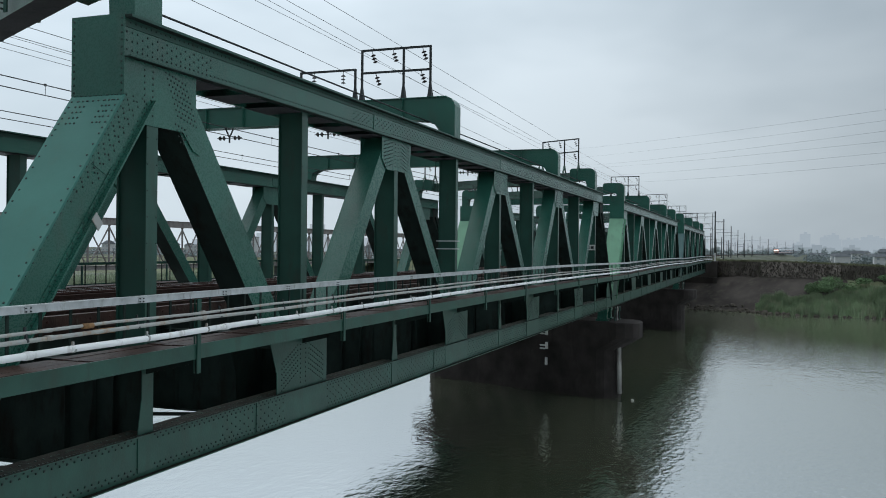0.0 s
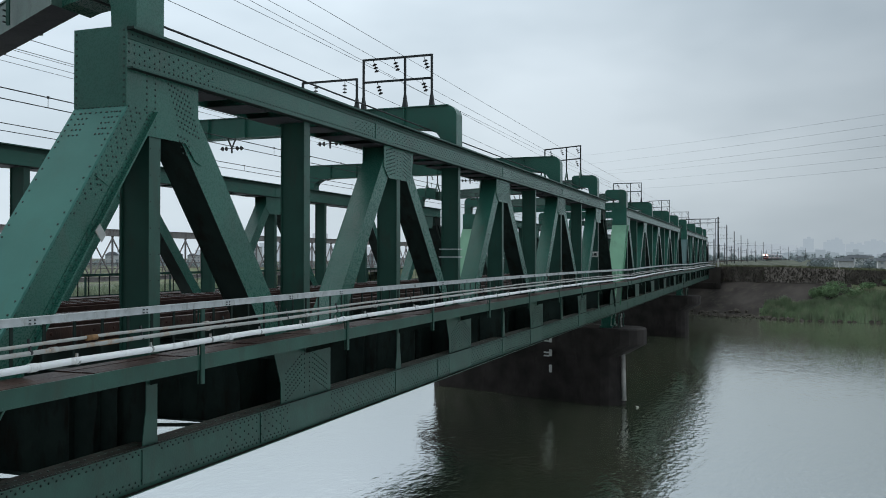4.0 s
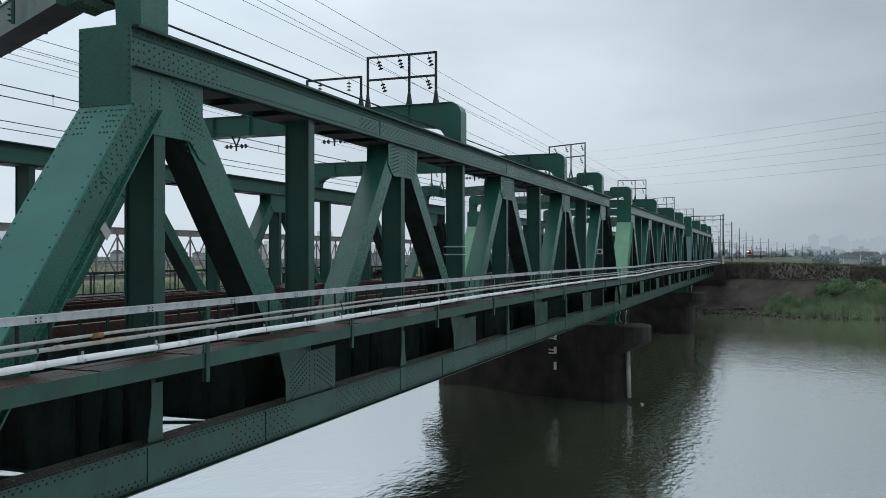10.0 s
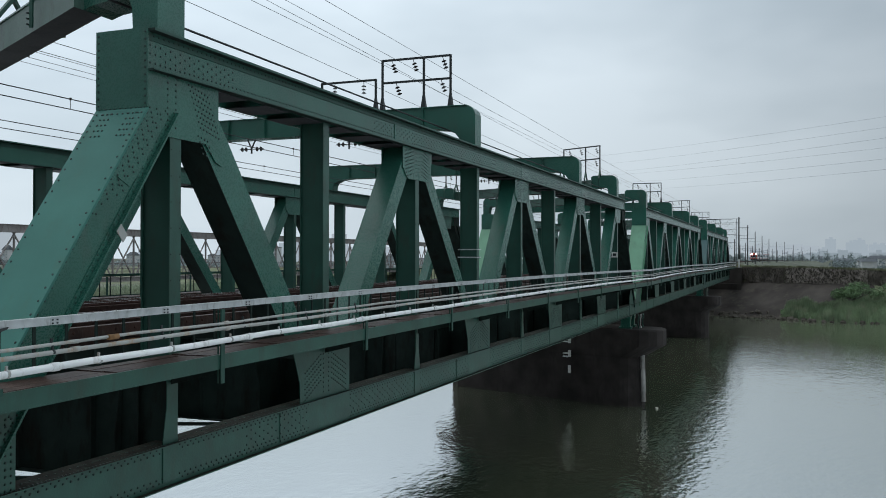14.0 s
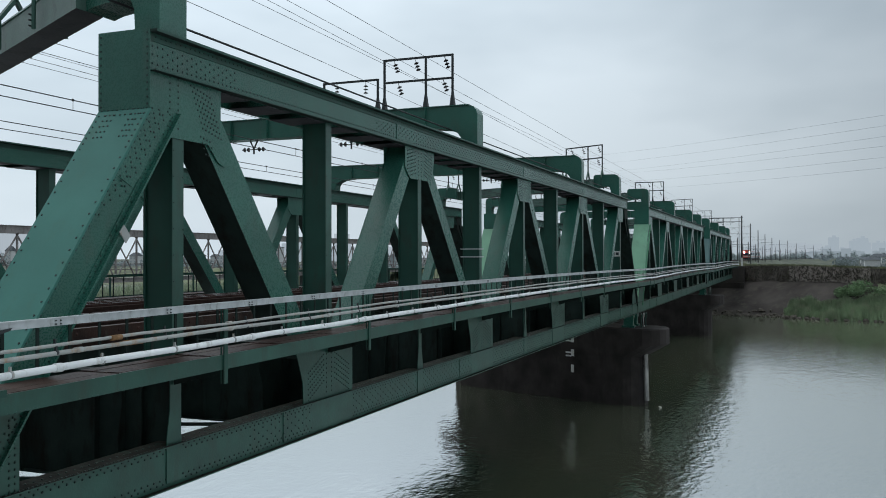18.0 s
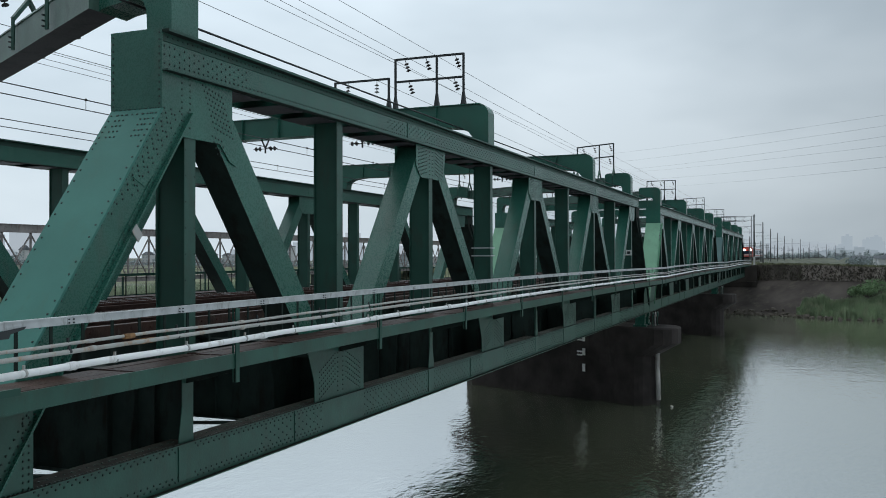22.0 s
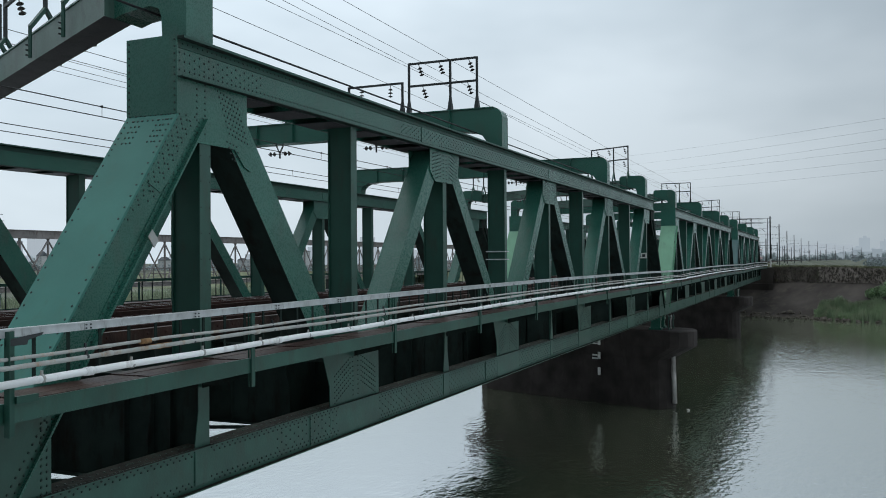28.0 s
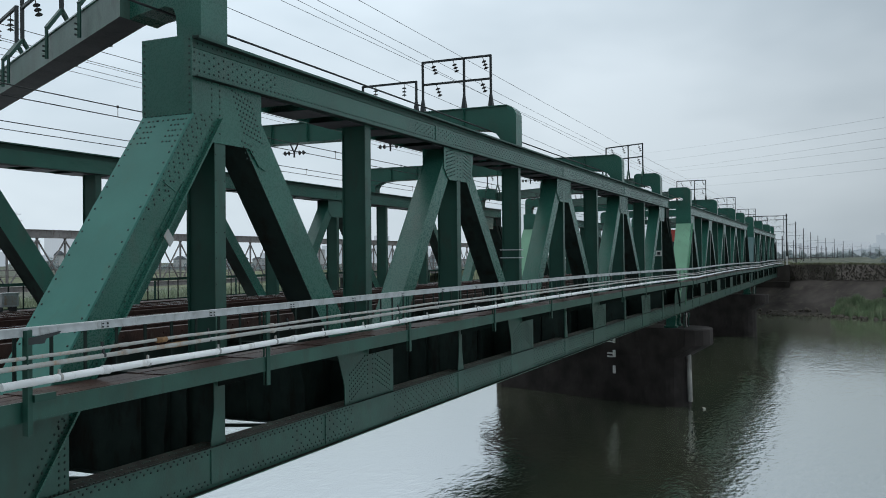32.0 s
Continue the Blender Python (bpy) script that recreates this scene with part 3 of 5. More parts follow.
def truss_rivets(span, top, bot, X, Y0):
    """Rivet rows on the outer face of the near truss."""
    F = (0, -1, 0)
    heads = []
    x = X(1) - 0.5
    dense = lambda x: any(abs(x - X(n)) < 1.7 for n in (1, 2.82, 5, 7, 9)) or x > X(3)
    while x < X(9) + 0.5:
        for k, z in enumerate((8.16, 8.575)):
            heads.append(((x + 0.06 * k, Y0 - (0.019 if k else 0.001), z), F))
        if dense(x):
            for k, z in enumerate((8.235, 8.30, 8.365, 8.43)):
                if (round(x / 0.12) + k) % 2:
                    heads.append(((x, Y0 - (0.013 if abs(x - X(2.82)) < 0.55 else 0.001), z), F))
        x += 0.12
    rivets("rivet", heads, top, 0.019)
    heads = []
    x = X(0)
    while x < X(10):
        lift = 0.015 if any(abs(x - X(n)) < 0.5 for n in (1.75, 3.7, 6.3, 8.25)) else 0.001
        for k, z in enumerate((1.585, 1.65, 2.06, 2.12)):
            heads.append(((x + 0.07 * (k % 2), Y0 - lift, z), F))
        heads.append(((x, Y0 - 0.06, 1.499), (0, 0, -1)))
        heads.append(((x + 0.07, Y0 - 0.055, 2.181), (0, 0, 1)))
        if x > X(1.4):
            for k, z in enumerate((1.73, 1.81, 1.89, 1.98)):
                if (round(x / 0.14) + k) % 2:
                    heads.append(((x, Y0 - lift, z), F))
        heads.append(((x, Y0 - 0.05, 2.181), (0, 0, 1)))
        heads.append(((x, Y0 + 0.15, 2.181), (0, 0, 1)))
        x += 0.14
    rivets("rivet", heads, bot, 0.020)
    # end post: plate edges and side
    heads = []
    dz = 1.427
    n0 = Vector((-dz, 0, 1)).normalized()
    s = 0.0
    d = Vector((-1, 0, -dz)).normalized()
    a = Vector((X(0) + 4.42, 0, 7.46))
    while s < 6.3:
        p = a + d * s
        for y in (Y0 + 0.035, Y0 + 0.915):
            heads.append(((p.x, y, p.z), n0))
        heads.append(((p.x + 0.06, Y0 - 0.017, p.z), F))
        if s < 0.62:
            for y in (0.14, 0.2, 0.28, 0.62, 0.70, 0.78):
                heads.append(((p.x, Y0 + y, p.z), n0))
            for y in (0.1, 0.3, 0.4, 0.5, 0.6, 0.8):
                if s < 0.13:
                    heads.append(((p.x, Y0 + y, p.z), n0))
        s += 0.115 if s < 0.7 else 0.21
    for k in range(11):
        z = 7.52 + k * 0.11
        for y in (Y0 + 0.02, Y0 + 0.93):
            heads.append(((X(1) - 0.591, y, z), (-1, 0, 0)))
    for k in range(70):
        p = a + d * (k * 0.09)
        for i, off in enumerate((0.15, 0.22, 0.29)):
            if (k + i) % 2 and k < 24 - 3 * i:
                heads.append(((p.x + off, Y0 - (0.014 if p.z > 6.2 else 0.002), p.z), F))
        for i, off in enumerate((0.36, 0.43)):
            if (k + i) % 2 and k < 20:
                heads.append(((p.x + off, Y0 - (0.014 if p.z > 6.3 else 0.002), p.z), F))
    rivets("rivet", heads, span, 0.019)
    heads = []
    for k in range(70):
        p = a + d * (k * 0.09)
        for i, off in enumerate((0.585, 0.63)):
            if (k + i) % 2:
                heads.append(((p.x + off, Y0 - 0.017, p.z), F))
    rivets("rivet", heads, span, 0.018, GREEN_DK)
    # gussets
    heads = []
    for n in (1, 3, 5, 7):
        c = X(n)
        for i in range(7):
            for side in (-1, 1):
                for j in range(8):
                    x, z = c + side * (0.30 + i * 0.085), 8.03 - j * 0.095 - (0.02 * i)
                    if n == 1 and side == -1:
                        continue
                    if n == 1 and side == 1:
                        x += 0.12 + 0.045 * j
                        z -= 0.05
                        for zz in (z, z - 0.75):
                            if zz > 6.85 and zz + 1.75 * (x - c) > 8.3 and (x - c) < 1.2 + (8.1 - zz) * 0.2:
                                heads.append(((x, Y0 - 0.015, zz), F))
                    elif 7.25 < z < 8.06:
                        heads.append(((x, Y0 - 0.015, z), F))
        for j in range(9):
            for dx in (-0.10, 0.10):
                heads.append(((c + dx, Y0 - 0.015, 8.02 - j * 0.1), F))
    for n in (2, 4, 6, 8):
        c = X(n)
        for i in range(9):
            for side in (-1, 1):
                for j in range(6):
                    heads.append(((c + 0.06 + side * (0.24 + i * 0.08), Y0 - 0.017, 3.1 - 0.11 * j - 0.04 * i), F))
        for j in range(9):
            for dx in (-0.06, 0.16):
                heads.append(((c + dx, Y0 - 0.017, 3.1 - j * 0.1), F))
    for i in range(9):
        for j in range(3):
            heads.append(((X(0) + 1.05 + i * 0.105, Y0 - 0.037, 1.62 + j * 0.16 + 0.05 * (i % 2)), F))
    for j in range(12):
        for dx in (1.82, 1.91):
            heads.append(((X(0) + dx, Y0 - 0.037, 2.2 + 0.09 * j), F))
    for k in range(16):
        for off in (0.5, 0.62, 0.74):
            heads.append(((X(0) + 0.62 + k * 0.063 + off, Y0 - 0.037, 2.05 + k * 0.09), F))
    rivets("rivet", heads, span, 0.019)
    heads = []
    for n in range(1, 9):
        c, hw = X(n) + max(-0.05, 0.175 - 0.045 * n), max(0.11, 0.148 - 0.01 * n)
        for k in range(16):
            z = 7.95 - 0.11 * k if k < 6 else 7.29 - 0.42 * (k - 6)
            heads.append(((c - hw + 0.03, Y0 + 0.011, z), F))
            heads.append(((c + hw - 0.03, Y0 + 0.011, z), F))
    rivets("rivet", heads, span, 0.013)


def portal(span, xa, xb):
    """A sway portal over both tracks, from x = xa at the near truss to xb at the far one; the skewed ones stand on solid blocks."""
    L, low = WIDE + 0.95, 8.672
    half = [(0.02, low), (0.02, 9.72), (0.07, 9.86), (0.16, 9.95), (0.30, 10.0)]
    if abs(xa - xb) < 1.0:
        f = lambda y: xa
        under = [(0.56, low), (0.58, 8.98), (0.70, 9.14), (1.0, 9.27), (1.6, 9.33)]
        bm = bmesh.new()
        outline_solid(bm, half + [(L - y, z) for y, z in half[::-1]] + [(L - y, z) for y, z in under] + under[::-1], f, 0.28)
        ob = part("portal_frame", bm, GREEN, span)
        ya, yb = 0.3, L - 0.3
    else:
        ya, yb = 1.50, L - 1.50
        f = lambda y: xa - 0.25 + (xb - xa + 0.5) * (y - ya) / (yb - ya)
        bm = bmesh.new()
        outline_solid(bm, [(ya, 9.17), (ya, 9.70), (yb, 9.70), (yb, 9.17)], f, 0.30)
        # downward faces of the beam take the painted soffit shade
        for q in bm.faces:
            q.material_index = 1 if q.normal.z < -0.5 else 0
        ob = part("portal_frame", bm, (PORTAL, SOFFIT), span)
        for x, g in ((xa, lambda y: y), (xb, lambda y: L - y)):
            bm = bmesh.new()
            outline_solid(bm, [(g(y), z) for y, z in half + [(1.40, 10.0), (1.52, 9.9), (1.52, 9.18), (1.30, 9.24), (0.75, 9.30), (0.58, 9.24), (0.52, 9.10), (0.50, low)]], lambda y: x, 0.33)
            part("portal_leg", bm, GREEN, ob)
    bm = bmesh.new()
    t, z = 0.33, (10.004 if abs(xa - xb) < 1.0 else 9.704)
    hexa(bm, [(f(ya) - t, ya, z), (f(ya) + t, ya, z), (f(yb) + t, yb, z), (f(yb) - t, yb, z),
              (f(ya) - t, ya, z + 0.03), (f(ya) + t, ya, z + 0.03), (f(yb) + t, yb, z + 0.03), (f(yb) - t, yb, z + 0.03)])
    part("flange", bm, GREEN, ob)
    y = ya + 1.5
    while y < yb - 0.8 and abs(xa - xb) < 1.0:
        bm = bmesh.new()
        box(bm, f(y) - t - 0.06, f(y) - t + 0.06, y - 0.008, y + 0.008, 9.34 if abs(xa - xb) < 1.0 else 9.19, z)
        part("stiffener", bm, GREEN, ob)
        y += 1.5


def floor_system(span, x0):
    # the floor's dark colour stands in for the shade under the deck
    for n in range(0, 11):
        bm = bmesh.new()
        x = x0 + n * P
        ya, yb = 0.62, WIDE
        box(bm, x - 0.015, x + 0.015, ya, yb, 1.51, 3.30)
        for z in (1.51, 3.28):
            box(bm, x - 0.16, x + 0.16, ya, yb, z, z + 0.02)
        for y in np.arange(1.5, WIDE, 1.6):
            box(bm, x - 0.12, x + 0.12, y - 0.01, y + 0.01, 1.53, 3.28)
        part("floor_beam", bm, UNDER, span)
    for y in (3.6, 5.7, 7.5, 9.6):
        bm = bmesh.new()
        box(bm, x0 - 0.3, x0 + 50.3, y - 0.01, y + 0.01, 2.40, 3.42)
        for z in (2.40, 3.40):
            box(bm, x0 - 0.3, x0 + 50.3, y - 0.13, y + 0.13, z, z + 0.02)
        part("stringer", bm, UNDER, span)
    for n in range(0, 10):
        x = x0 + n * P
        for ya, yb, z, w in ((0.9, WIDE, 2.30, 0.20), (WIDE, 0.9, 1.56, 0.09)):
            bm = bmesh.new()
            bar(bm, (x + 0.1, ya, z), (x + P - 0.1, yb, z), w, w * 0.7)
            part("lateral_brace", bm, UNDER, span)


def bridge_span(k, post_mat, label):
    x0 = k * SPAN
    span = thing("bridge_span", label, "truss bridge", "bridge spans")
    truss_parts(span, 0.0, x0, P, post_mat, k == 0)
    truss_parts(span, WIDE, x0 + SKEW, P_FAR, post_mat, False)
    floor_system(span, x0)
    for a, b in ((1, 1), (4, 3), (7, 6), (9, 9)):
        portal(span, x0 + a * P + 0.02, x0 + SKEW + b * P_FAR + 0.02)


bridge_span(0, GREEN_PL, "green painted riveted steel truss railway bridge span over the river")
bridge_span(1, GREEN_LT, "green truss bridge span with fresh pale green end posts")
bridge_span(2, GREEN_BL, "blue-green end post truss bridge span near the far bank")


# ---- piers ----
def pier(xc, label):
    """A long pier along the skew, with a flared cap."""
    th = thing("pier", label, "bridge pier", "bridge piers")
    k = SKEW / WIDE
    cx = lambda y: xc + k * y

    def ring(bm, y0, y1, half, z, n=9):
        pts = []
        for i in range(n):
            a = -math.pi / 2 + math.pi * i / (n - 1)
            pts.append((cx(y1) + half * math.cos(a + math.pi / 2), y1 + half * math.sin(a + math.pi / 2) * 0.8, z))
        for i in range(n):
            a = math.pi / 2 + math.pi * i / (n - 1)
            pts.append((cx(y0) + half * math.cos(a + math.pi / 2), y0 + half * math.sin(a + math.pi / 2) * 0.8, z))
        return [bm.verts.new(p) for p in pts]

    def stack(levels, mat, name, lab=""):
        bm = bmesh.new()
        rings = [ring(bm, *lv) for lv in levels]
        for r, q in zip(rings, rings[1:]):
            for i in range(len(r)):
                bm.faces.new((r[i], r[(i + 1) % len(r)], q[(i + 1) % len(q)], q[i]))
        bm.faces.new(rings[0][::-1]), bm.faces.new(rings[-1])
        bmesh.ops.recalc_face_normals(bm, faces=bm.faces)
        return part(name, bm, mat, th, lab)

    stack([(0.72, 13.0, 1.78, -7.5), (0.72, 13.0, 1.64, -1.25)], PIERC, "shaft")
    stack([(0.72, 13.0, 1.64, -1.25), (-0.62, 14.4, 1.8, -0.40), (-0.62, 14.4, 1.8, 0.55), (-0.58, 14.3, 1.72, 0.62)], PIERC, "cap", "dark weathered concrete cap")
    for y in (0.45, 13.5):
        for dx in (-0.78, 0.78):
            bm = bmesh.new()
            c = cx(y) + dx
            box(bm, c - 0.35, c + 0.35, y - 0.4, y + 0.4, 0.60, 0.74)
            plate(bm, [(c - 0.3, 0.74), (c + 0.3, 0.74), (c + 0.12, 1.2), (c - 0.12, 1.2)], y - 0.3, y + 0.3)
            box(bm, c - 0.3, c + 0.3, y - 0.34, y + 0.34, 1.2, 1.5)
            part("bearing", bm, GREEN, th)
    # slack cables looped over the bearing shelf
    for i in range(3):
        bm = bmesh.new()
        x, y = cx(0.0) - 0.5 + 0.55 * i, -0.35
        hose(bm, [(x + 0.22 * math.cos(q), y - 0.06 * i, 1.05 + 0.45 * math.sin(q)) for q in [0.4 + 0.55 * k for k in range(10)]], 0.035, 6)
        part("cable_loop", bm, CONDUIT if i == 1 else GREEN_DK, th)
    return th


pier(51.0, "dark concrete bridge pier with flared cap standing in the river")
pier(51.0 + SPAN, "dark concrete bridge pier near the far bank")
pier(-0.8, "dark concrete bridge pier beneath the near span end")

# near pier's gauge marks and white drain pipe
gauge = thing("water_gauge", "white painted depth marks on the dark pier", "gauge")
for ya, yb, za, zb in ((4.35, 4.74, -0.27, -0.20), (4.35, 4.74, -0.48, -0.40), (4.15, 4.35, -0.52, -0.16), (4.37, 4.76, -1.26, -1.17), (4.37, 4.76, -1.48, -1.39), (4.16, 4.36, -1.44, -1.00), (4.17, 4.36, -2.52, -2.02)):
    bm = bmesh.new()
    xx = [51.0 + SKEW / WIDE * y - 1.80 for y in (ya, yb)]
    hexa(bm, [(xx[0] - 0.02, ya, za), (xx[0] + 0.1, ya, za), (xx[1] + 0.1, yb, za), (xx[1] - 0.02, yb, za), (xx[0] - 0.02, ya, zb), (xx[0] + 0.1, ya, zb), (xx[1] + 0.1, yb, zb), (xx[1] - 0.02, yb, zb)])
    part("mark", bm, MARKW, gauge)
bm = bmesh.new()
tube(bm, (50.4, -0.68, WATER_Z + 0.3), (50.4, -0.60, -0.90), 0.15, 10)
tagged(part("drain_pipe", bm, PIERW), "pale streaked pipe down the pier nose", "pipe")

# abutment
ab = thing("abutment", "dark concrete abutment carrying the bridge end", "abutment", kind="structure")
bm = bmesh.new()
xe = 2 * SPAN + 50.9
hexa(bm, [(xe - 0.6, -2.0, -5), (xe + 7, -2.0, -5), (xe + 13, 17, -5), (xe + 5.3, 17, -5), (xe - 0.6, -2.0, 0.7), (xe + 7, -2.0, 0.7), (xe + 13, 17, 0.7), (xe + 5.3, 17, 0.7)])
hexa(bm, [(xe + 1.0, -2.0, 0.7), (xe + 8, -2.0, 0.7), (xe + 14, 17, 0.7), (xe + 6.8, 17, 0.7), (xe + 1.0, -2.0, 3.5), (xe + 8, -2.0, 3.5), (xe + 14, 17, 3.5), (xe + 6.8, 17, 3.5)])
part("abutment_wall", bm, REVET, ab)

# ---- tracks ----
for c, nm in ((4.65, "dark rusty railway track on wooden ties crossing the bridge"), (8.55, "second railway track with rusty rails and wooden ties")):
    tr = thing("railway_track", nm, "railway track", "tracks")
    for dy, h, m in ((-0.55, RAIL_Z, RUST), (0.55, RAIL_Z, RUST), (-0.36, RAIL_Z - 0.02, RUST), (0.36, RAIL_Z - 0.02, RUST)):
        bm = bmesh.new()
        for x0, x1 in ((-12.0, 170.0),):
            box(bm, x0, x1, c + dy - 0.032, c + dy + 0.032, h - 0.045, h)
            box(bm, x0, x1, c + dy - 0.009, c + dy + 0.009, h - 0.14, h - 0.045)
            box(bm, x0, x1, c + dy - 0.062, c + dy + 0.062, h - 0.16, h - 0.14)
        ob = part("rail", bm, m, tr)
        bm = bmesh.new()
        box(bm, -12, 170, c + dy - 0.026, c + dy + 0.026, h - 0.004, h + 0.004)
        part("running_face", bm, RAILTOP, ob, "worn bright rail head")
    bm = bmesh.new()
    for dy in (-1.0, 1.0):
        box(bm, -12, 160, c + dy - 0.07, c + dy + 0.07, RAIL_Z - 0.17, RAIL_Z - 0.05)
    part("guard_timber", bm, TIE, tr)
    me = None
    x = -2.0
    while x < 50.5:
        if me is None:
            bm = bmesh.new()
            box(bm, -0.11, 0.11, -1.3, 1.3, -0.19, 0)
            me = mesh_of("tie", bm, TIE)
        ob = new("tie", me)
        ob.parent, ob.location = tr, (x, c, RAIL_Z - 0.165)
        x += 0.55
    bm = bmesh.new()
    while x < 168:
        box(bm, x - 0.11, x + 0.11, c - 1.3, c + 1.3, RAIL_Z - 0.355, RAIL_Z - 0.165)
        x += 0.55
    part("far_ties", bm, TIE, tr, kind="stuff")
# track beyond the bridge
for off, in ((0.0,), (3.9,)):
    tr = thing("railway_track", "railway track curving away over the embankment", "railway track", "tracks")
    for dy in (-0.55, 0.55):
        bm = bmesh.new()
        x = 160.0
        while x < 700:
            bar(bm, (x, track_y(x) + off + dy, RAIL_Z - 0.05), (x + 10, track_y(x + 10) + off + dy, RAIL_Z - 0.05), 0.06, 0.15)
            x += 10
        part("rail", bm, RUST, tr)

# edge timbers and decking under the rails
for y in (3.30, 9.90):
    tm = thing("edge_timber", "long dark brown timber bolted along the tie ends", "timber", "edge timbers")
    bm = bmesh.new()
    box(bm, -8, 156, y - 0.09, y + 0.09, RAIL_Z - 0.32, RAIL_Z - 0.10)
    part("beam", bm, DECK, tm)
    heads = [((x, y - 0.091, RAIL_Z - 0.2), (0, -1, 0)) for x in np.arange(-2, 60, 0.55)]
    rivets("bolt", heads, tm, 0.035, RUST)
bm = bmesh.new()
for y0, y1 in ((6.0, 7.2),):
    box(bm, -8, 156, y0, y1, DECK_Z - 0.02, DECK_Z + 0.06)
for y0, y1 in ((3.3, 6.0), (7.2, 9.9)):
    box(bm, -8, 156, y0, y1, DECK_Z - 0.06, DECK_Z + 0.02)
tagged(part("track_walkway", bm, TIE), "dark brown weathered timber decking under and beside the rails", "walkway")


# ---- walkway with handrail ----
def camber(x):
    """The slight sag of the walkway towards the span ends."""
    return -0.09 * (((x % SPAN) - 25.0) / 25.0) ** 2


def run(bm, x0, x1, y0, y1, z0, z1, step=2.5):
    """A long bar that follows the camber."""
    n = max(1, round((x1 - x0) / step))
    rings = []
    for i in range(n + 1):
        x = x0 + (x1 - x0) * i / n
        c = camber(x)
        rings.append([bm.verts.new(p) for p in ((x, y0, z0 + c), (x, y1, z0 + c), (x, y1, z1 + c), (x, y0, z1 + c))])
    for r, q in zip(rings, rings[1:]):
        for i in range(4):
            bm.faces.new((r[i], q[i], q[(i + 1) % 4], r[(i + 1) % 4]))
    bm.faces.new(rings[0]), bm.faces.new(rings[-1][::-1])
    bmesh.ops.recalc_face_normals(bm, faces=bm.faces)


def walkway(y_in, y_out, shift, label, near):
    """A side walkway hung on brackets, its outer edge at y_out."""
    s = 1 if y_out > y_in else -1
    wk = thing("side_walkway", label, "walkway", "side walkways")
    X0, X1 = -9.0 + shift, 156.0 + shift
    deck = 3.66
    bm = bmesh.new()
    run(bm, X0, X1, min(y_out, y_out - s * 0.02), max(y_out, y_out - s * 0.02), 3.49, 3.70)
    run(bm, X0, X1, min(y_out, y_out - s * 0.11) - 0.001, max(y_out, y_out - s * 0.11) + 0.001, 3.47, 3.49)
    part("edge_channel", bm, GREEN_LO if near else GREEN_DK, wk)
    rnd = random.Random(4)
    rest = bmesh.new()
    meshes = []
    for i in range(5):
        bm = bmesh.new()
        box(bm, 0, 1.97, -0.111, 0.111, -0.045, rnd.uniform(-0.006, 0.006))
        meshes.append(mesh_of("plank", bm, DECK))
    lo, hi = min(y_in, y_out - s * 0.03), max(y_in, y_out - s * 0.03)
    x, n = X0, 0
    while x < X1 - 2:
        for j in range(4):
            y = lo + (hi - lo) * (j + 0.5) / 4
            z = deck + camber(x + 1) + rnd.uniform(-0.004, 0.004)
            if near and x < 50:
                ob = new("plank", meshes[(n * 7 + j * 3) % 5])
                ob.parent, ob.location = wk, (x, y, z)
            else:
                box(rest, x, x + 1.97, y - 0.11, y + 0.11, z - 0.045, z)
        x += 2.0
        n += 1
    part("plank_run", rest, DECK, wk, kind="stuff")
    post_mesh = None
    for k in range(3):
        for i in range(0, 11):
            x = k * SPAN + i * P + shift
            c = camber(x + 0.01)
            # brackets share the floor's painted shade
            bm = bmesh.new()
            hexa(bm, [(x - 0.015, y_in, 3.12), (x + 0.015, y_in, 3.12), (x + 0.015, y_out, 3.36), (x - 0.015, y_out, 3.36), (x - 0.015, y_in, 3.46 + c), (x + 0.015, y_in, 3.46 + c), (x + 0.015, y_out, 3.46 + c), (x - 0.015, y_out, 3.46 + c)])
            bmesh.ops.recalc_face_normals(bm, faces=bm.faces)
            part("bracket", bm, UNDER, wk)
            if post_mesh is None:
                bm = bmesh.new()
                box(bm, -0.045, 0.045, -0.012, 0.012, -0.45, 0.70)
                box(bm, -0.045, -0.033, -0.012 - 0.05 * s, 0.012 - 0.05 * s, -0.45, 0.70)
                post_mesh = mesh_of("rail_post", bm, GREEN_DK)
            ob = new("rail_post", post_mesh)
            ob.parent, ob.location = wk, (x - 0.02, y_out + s * 0.014, 3.70 + c)
    bm = bmesh.new()
    run(bm, X0, X1, y_out - 0.03, y_out + 0.03, 4.415, 4.50)
    run(bm, X0, X1, y_out - 0.042, y_out + 0.042, 4.50, 4.514)
    top = part("top_rail", bm, GALV if near else GREEN_DK, wk)
    if near:
        for x in np.arange(-8.38, X1, 2.0):
            c = camber(x)
            bm = bmesh.new()
            box(bm, x - 0.055, x + 0.055, y_out - 0.037, y_out - 0.03, 4.42 + c, 4.495 + c)
            for dx in (-0.036, 0.036):
                for dz in (4.437, 4.478):
                    tube(bm, (x + dx, y_out - 0.052, dz + c), (x + dx, y_out - 0.037, dz + c), 0.010, 6, mi=1)
            part("rail_splice", bm, (GALV, DKSTEEL), top)
    mb = bmesh.new()
    w = 0.022 if near else 0.026
    box(mb, -w, w, -0.008, 0.008, 0.26 if near else 0, 0.76)
    mm = mesh_of("baluster", mb, UNDER)
    restb = bmesh.new()
    for x in np.arange(X0, X1, 0.495 if near else 0.56):
        c = camber(x)
        if -3 < x < 62:
            ob = new("baluster", mm)
            ob.parent, ob.location = wk, (x, y_out - 0.05 * s, 3.66 + c)
        else:
            box(restb, x - w, x + w, y_out - 0.05 * s - 0.008, y_out - 0.05 * s + 0.008, (3.92 if near else 3.66) + c, 4.42 + c)
    part("baluster_run", restb, UNDER, wk, kind="stuff")
    return wk


